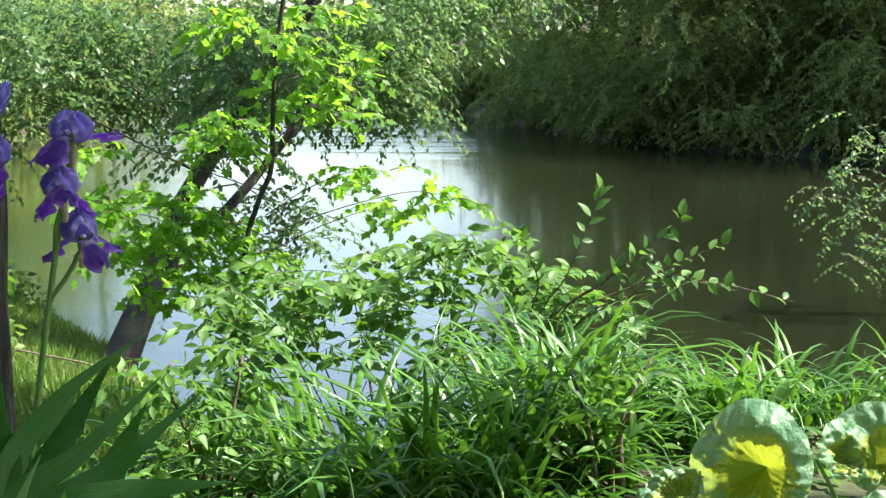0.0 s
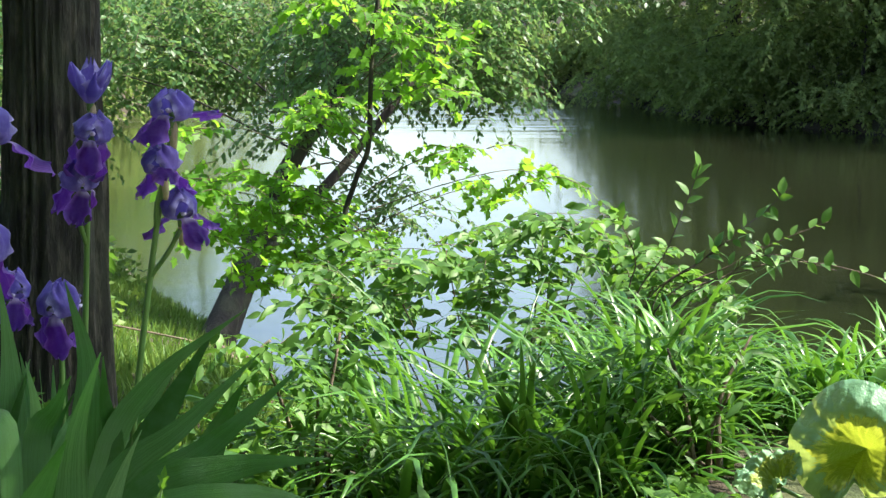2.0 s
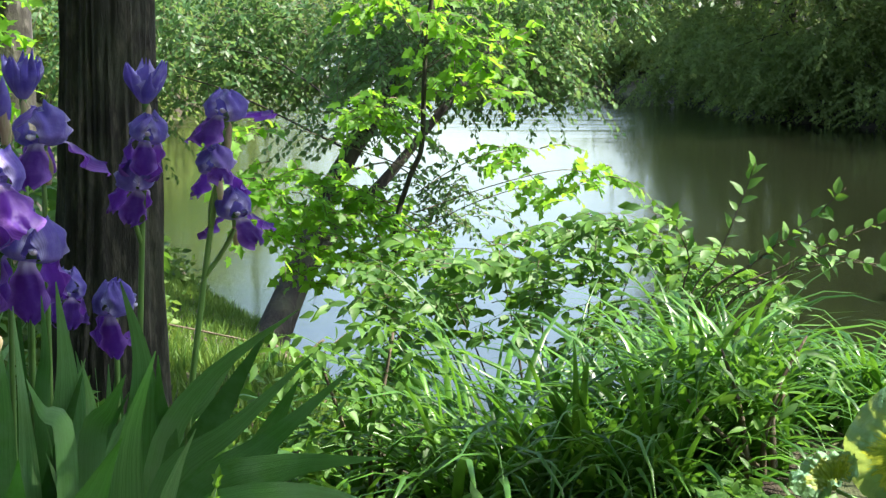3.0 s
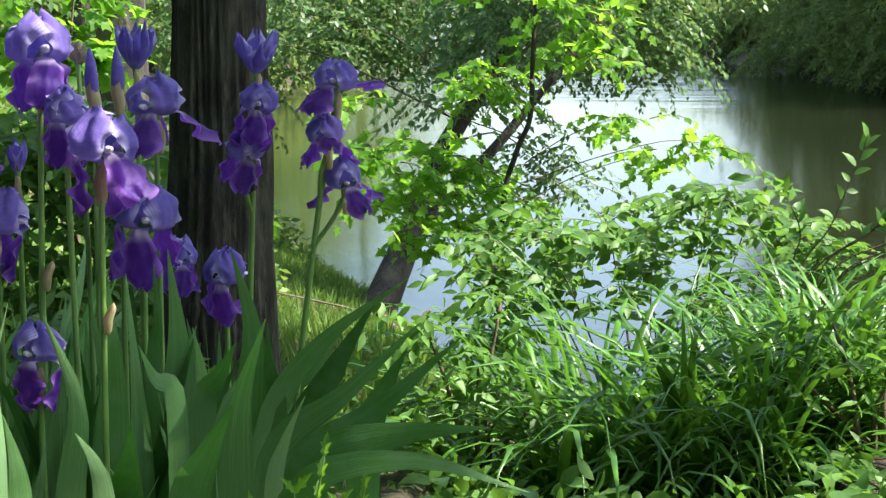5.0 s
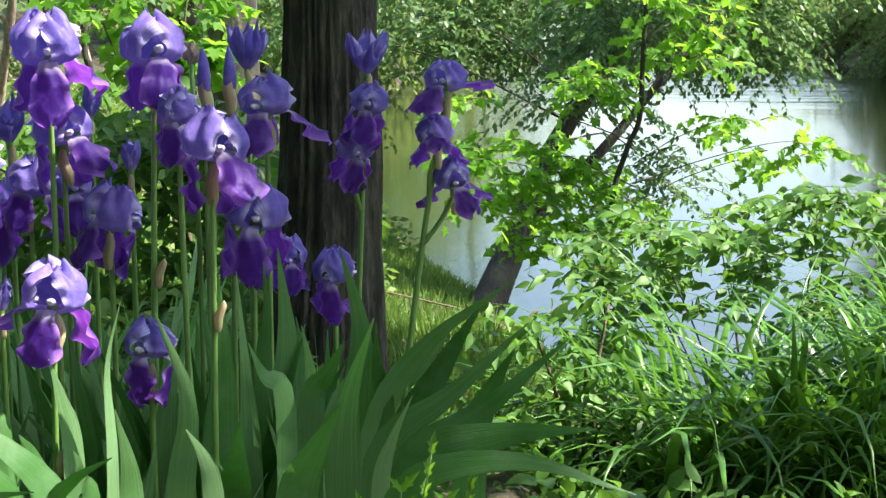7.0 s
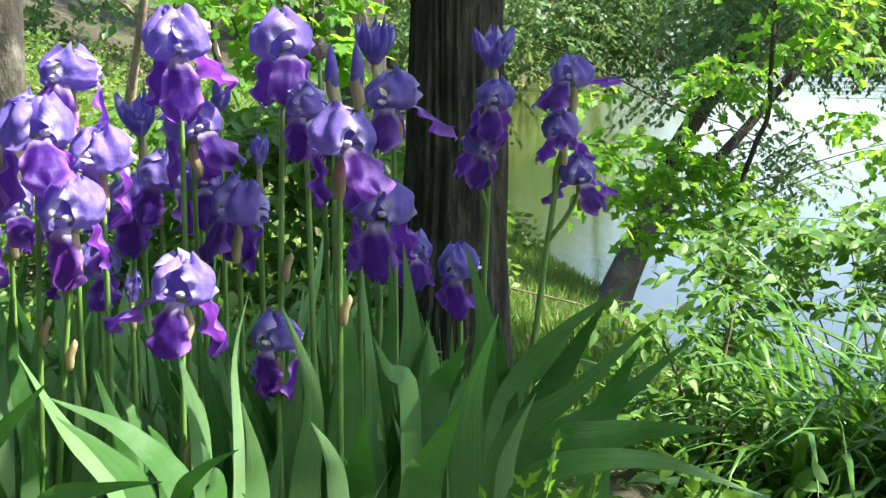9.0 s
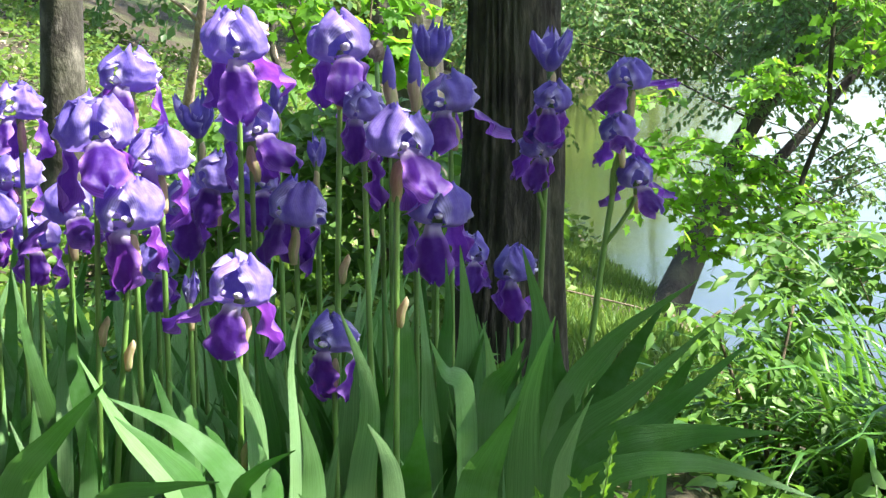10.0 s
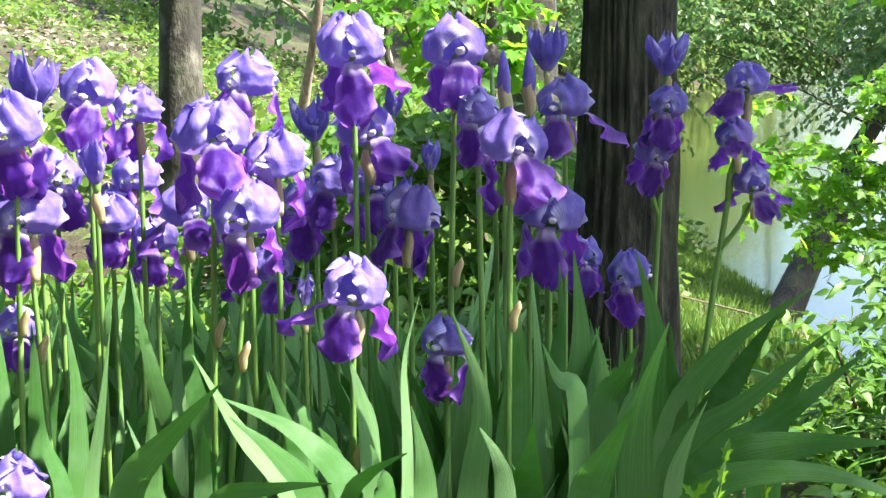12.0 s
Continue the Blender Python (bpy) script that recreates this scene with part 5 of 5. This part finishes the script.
def sunny_fan():
    """Pale upright blades at the sunny end of the bed."""
    t = thing("iris_leaf_fan", pose(-1.10, 2.50, -0.03), "pale upright sunlit iris leaves with bright edges", "iris leaves", "leaf fans in the iris bed")
    blade(t, (-0.02, 0.05), (-0.01, 0.32), (0.00, 0.48), (-0.00, 0.61), 0.05, 0.037, 0.75)
    blade(t, (0.01, 0.00), (0.03, 0.33), (0.06, 0.47), (0.09, 0.60), 0.00, 0.024, 0.75)
    blade(t, (0.13, -0.05), (0.14, 0.34), (0.16, 0.43), (0.17, 0.51), -0.05, 0.031, 0.75)
    blade(t, (0.22, -0.05), (0.23, 0.35), (0.24, 0.42), (0.25, 0.48), -0.05, 0.025, 0.75)
    blade(t, (0.33, 0.10), (0.33, 0.39), (0.31, 0.46), (0.30, 0.53), 0.10, 0.020, 0.75)
    blade(t, (0.35, 0.12), (0.35, 0.40), (0.34, 0.45), (0.32, 0.51), 0.12, 0.020, 0.75)
    blade(t, (0.01, -0.05), (0.01, 0.34), (-0.01, 0.43), (-0.00, 0.51), -0.05, 0.028, 0.75)
    blade(t, (0.01, 0.20), (0.01, 0.27), (0.03, 0.39), (0.05, 0.50), 0.20, 0.029, 0.75)
    blade(t, (0.06, 0.30), (0.07, 0.43), (0.09, 0.52), (0.11, 0.60), 0.30, 0.027, 0.75)
    blade(t, (-0.17, 0.25), (-0.17, 0.33), (-0.16, 0.47), (-0.15, 0.56), 0.25, 0.030, 0.75)


sunny_fan()


# ---- the meadow slope behind ----
def meadow():
    n = 60000
    x, y = rng.uniform(-9, -0.6, n), 4.6 + 14 * rng.uniform(0, 1, n) ** 1.15
    keep = (river_distance(x, y) > 0.25) & (x > -0.62 * y) & (x < -0.02 * y)
    x, y = x[keep], y[keep]
    dens = np.array([noise.noise(Vector((a * 0.8, b * 0.8, 5))) for a, b in zip(x, y)])
    ok = dens + rng.normal(0, 0.12, len(dens)) > 0.0
    x, y = x[ok], y[ok]
    z = height(x, y) + rng.uniform(0.0, 0.16, len(x)) * (1 + dens[ok])
    p = np.stack([x, y, z], -1)
    return leaves_mesh("meadow_weeds", p, rng.normal(0, 1, p.shape) * np.array([1, 1, 0.5]), up_of(len(p), 0.6), rng.uniform(0.04, 0.10, len(p)), BROAD_V, SLIM_F, M_WEED)


tagged(put("meadow_weeds", meadow()), "sunlit yellow-green weeds covering the slope", "weeds", kind="stuff")


# ---- shore and slope clutter ----
def log(name, ctrl, r0, r1, label, category, mat, group="", branches=()):
    c = np.array(ctrl, float)
    t = thing(name, pose(*c[0]), label, category, group)
    put("stem", tube_mesh("stem", c - c[0], r0, r1, 9, mat, 18, lambda th, q, z: 1 + 0.12 * math.sin(3 * th + q * 9) + 0.1 * math.sin(q * 23)), t)
    for b in branches:
        put("branch", tube_mesh("branch", np.array(b, float) - c[0], r1 * 1.1, r1 * 0.4, 6, mat, 9), t)


def on(x, y, up=0.03):
    return (x, y, float(height(x, y)) + up)


log("driftwood", [on(-0.05, 9.5), on(0.10, 9.4, 0.03), (0.28, 9.35, -0.84), (0.46, 9.4, -0.86)], 0.020, 0.006, "brown driftwood branch lying along the shore", "driftwood", M_TWIG, "",
    ([(0.10, 9.4, -0.80), (0.20, 9.45, -0.68), (0.33, 9.5, -0.58)],))
log("driftwood", [on(-0.1, 9.7), on(0.06, 9.65, 0.06), (0.2, 9.7, -0.66)], 0.022, 0.008, "short brown stick caught at the water's edge", "driftwood", M_TWIG)
log("fallen_branch", [on(-0.66, 8.9, 0.10), on(-0.42, 9.2, 0.08), on(-0.24, 9.5, 0.05), on(-0.12, 9.7, 0.02)], 0.004, 0.007, "thin brown branch lying on the grassy bank", "branch", M_TWIG)
log("fallen_branch", [on(-2.66, 9.2, 0.3), (-2.50, 9.0, 0.93), (-2.47, 9.0, 1.25), (-2.52, 9.1, 1.7)], 0.028, 0.014, "pale dead branch leaning on the slope", "branch", M_DEAD, "dead branches on the slope",
    ([(-2.50, 9.0, 0.93), (-2.6, 8.95, 1.02), (-2.75, 8.9, 1.12)],))
log("fallen_branch", [on(-2.02, 9.0, 0.1), (-2.12, 9.0, 0.80), (-2.27, 9.0, 0.98), (-2.40, 9.1, 1.2), (-2.6, 9.1, 1.5)], 0.022, 0.014, "pale dead branch leaning on the slope", "branch", M_DEAD, "dead branches on the slope")
log("fallen_branch", [on(-2.9, 8.3, 0.05), on(-2.6, 8.35, 0.08), on(-2.25, 8.3, 0.06)], 0.022, 0.01, "pale dead branch lying on the slope", "branch", M_DEAD, "dead branches on the slope")
log("thin_sapling", [on(-2.02, 8.9, -0.05), (-2.06, 8.9, 0.62), (-2.10, 8.9, 0.80), (-2.09, 8.9, 1.2), (-2.05, 8.9, 2.6)], 0.020, 0.012, "thin dark bare sapling on the slope", "sapling", M_BARK_DARK)


def leaf_bush(x, y, clumps, label, mat, size, tv, tf):
    z = float(height(x, y)) - 0.05
    t = thing("bush", pose(x, y, z), label, "bush")
    pos, al = [], []
    for k, (cx, cy, cz, r, n) in enumerate(clumps):
        put("stem", tube_mesh("stem", [(0.03 * k, 0, 0), (cx * 0.4, cy * 0.4, cz * 0.6), (cx, cy, cz)], 0.010, 0.003, 6, M_TWIG, 9), t)
        p, a, _ = sprays((cx, cy, cz), (r, r, r * 0.7), n, 7, 0.16, 0.5)
        pos.append(p), al.append(a)
    pos, al = np.vstack(pos), np.vstack(al)
    put("foliage", leaves_mesh("foliage", pos, al, up_of(len(pos), 0.5) + np.array([0.2, -0.3, 0]), rng.uniform(*size, len(pos)), tv, tf, mat), t)["kind"] = "stuff"


leaf_bush(-1.3, 7.0, ((-0.05, 0, 1.05, 0.16, 24), (0.16, 0, 0.98, 0.14, 18), (0.05, 0.1, 1.35, 0.3, 30), (-0.35, 0.2, 1.2, 0.25, 24)), "young maple bush with bright lobed leaves", M_MAPLE_I, (0.05, 0.085), MAPLE_V, MAPLE_F)
leaf_bush(-1.6, 5.9, ((0, 0, 0.50, 0.30, 60), (0.3, 0.1, 0.66, 0.28, 60), (-0.35, 0.1, 0.3, 0.25, 26), (0.15, 0.0, 0.25, 0.3, 40)), "low dark green bush behind the irises", M_SHRUB_I, (0.05, 0.08), OVATE_V, OVATE_F)
leaf_bush(-0.95, 5.6, ((0, 0, 0.60, 0.28, 70), (0.3, 0.1, 0.36, 0.2, 26), (-0.25, 0.1, 0.70, 0.28, 70), (0.0, 0.0, 0.3, 0.3, 50)), "low leafy bush beside the trunk", M_SHRUB_I, (0.05, 0.08), OVATE_V, OVATE_F)


leaf_bush(0.20, 4.25, ((-0.12, 0, 0.58, 0.11, 15), (0.0, -0.05, 0.50, 0.12, 15), (0.06, 0.05, 0.64, 0.11, 13), (-0.04, 0.1, 0.38, 0.12, 12), (0.14, -0.05, 0.42, 0.11, 10)), "low sunlit leafy weeds on the slope of the bank", M_SHRUB_I, (0.032, 0.06), OVATE_V * np.array([0.8, 1, 1]), OVATE_F)
leaf_bush(1.10, 4.05, ((-0.08, 0, 0.36, 0.09, 7), (0.06, -0.05, 0.26, 0.10, 8), (0.14, 0.05, 0.38, 0.09, 6), (-0.16, 0.0, 0.24, 0.10, 6)), "pale green leafy weeds beside the hostas", M_SHRUB_I, (0.035, 0.065), OVATE_V * np.array([0.6, 1, 1]), OVATE_F)


def toothed_weed(x, y, h):
    """A small weed with narrow toothed leaflets in front of the leaf fans."""
    t = thing("weed", pose(x, y, float(height(x, y)) - 0.03), "small bright green weed with toothed leaflets", "weed")
    me = leaves_mesh("leaflet", [(0, 0, 0)], [(0, 1, 0)], [(0, 0, 1)], [1.0], MAPLE_V * np.array([0.48, 1, 1]), MAPLE_F, M_MAPLE)
    for k in range(5):
        a = k * 1.5 + 0.4
        top = np.array([0.05 * math.cos(a), 0.05 * math.sin(a), h * (0.8 + 0.1 * k)])
        pts = curve_points([(0, 0, 0), top * np.array([0.4, 0.4, 0.6]), top], 12)
        put("stem", mesh_from("stem", *tube_arrays(pts, np.linspace(0.003, 0.0012, 12), 5), M_STEM), t)
        for i in range(5, 12):
            for sg in (-1, 1):
                d = np.array([math.cos(a + sg * 1.3), math.sin(a + sg * 1.3), 0.6 + 0.05 * i])
                put("leaflet", me, t, leaf_matrix(pts[i], d, (0.1, -0.7, 0.8), rng.uniform(0.026, 0.042)))


toothed_weed(-0.15, 2.45, 0.38)
toothed_weed(-0.09, 2.5, 0.35)


def withered_bloom(x, y, z):
    t = thing("withered_iris", pose(x, y, float(height(x, y)) - 0.03), "withered brown iris bloom on a dry stem", "iris")
    top = z - float(height(x, y)) + 0.03
    put("stem", tube_mesh("stem", [(0, 0, 0), (0.01, 0, top * 0.5), (0, 0, top)], 0.0052, 0.004, 8, M_STEM, 14), t)
    bm = bmesh.new()
    bmesh.ops.create_icosphere(bm, subdivisions=3, radius=1.0)
    for w in bm.verts:
        k = 1 + 0.55 * noise.noise(w.co * 3.0) + 0.2 * noise.noise(w.co * 9.0)
        w.co = Vector((w.co.x * 0.014 * k, w.co.y * 0.014 * k, w.co.z * 0.018 * k + top + 0.008))
    part("withered_petal", bm, M_DEAD, t, "shrivelled brown petal")


withered_bloom(-0.528, 3.0, 0.985)


def litter(name, n, xs, ys, size, mat):
    """Dry leaves and chips scattered over a stretch of soil."""
    x, y = rng.uniform(*xs, n), rng.uniform(*ys, n)
    ok = river_distance(x, y) > 0.1
    x, y = x[ok], y[ok]
    p = np.stack([x, y, height(x, y) + rng.uniform(0.0, 0.03, len(x))], -1)
    return leaves_mesh(name, p, rng.normal(0, 1, p.shape) * np.array([1, 1, 0.3]), up_of(len(p), 0.5), rng.uniform(*size, len(p)), BROAD_V, SLIM_F, mat)


tagged(put("leaf_litter", litter("leaf_litter", 2600, (-2.2, 2.6), (2.0, 9.5), (0.015, 0.04), M_TWIG)), "dry brown leaves and chips scattered on the soil", "leaf litter", kind="stuff")
tagged(put("slope_litter", litter("slope_litter", 14000, (-8.5, -1.3), (6.0, 19.0), (0.03, 0.07), M_DEAD)), "pale dry leaves lying on the sunlit slope", "leaf litter", kind="stuff")

scene.frame_set(1)
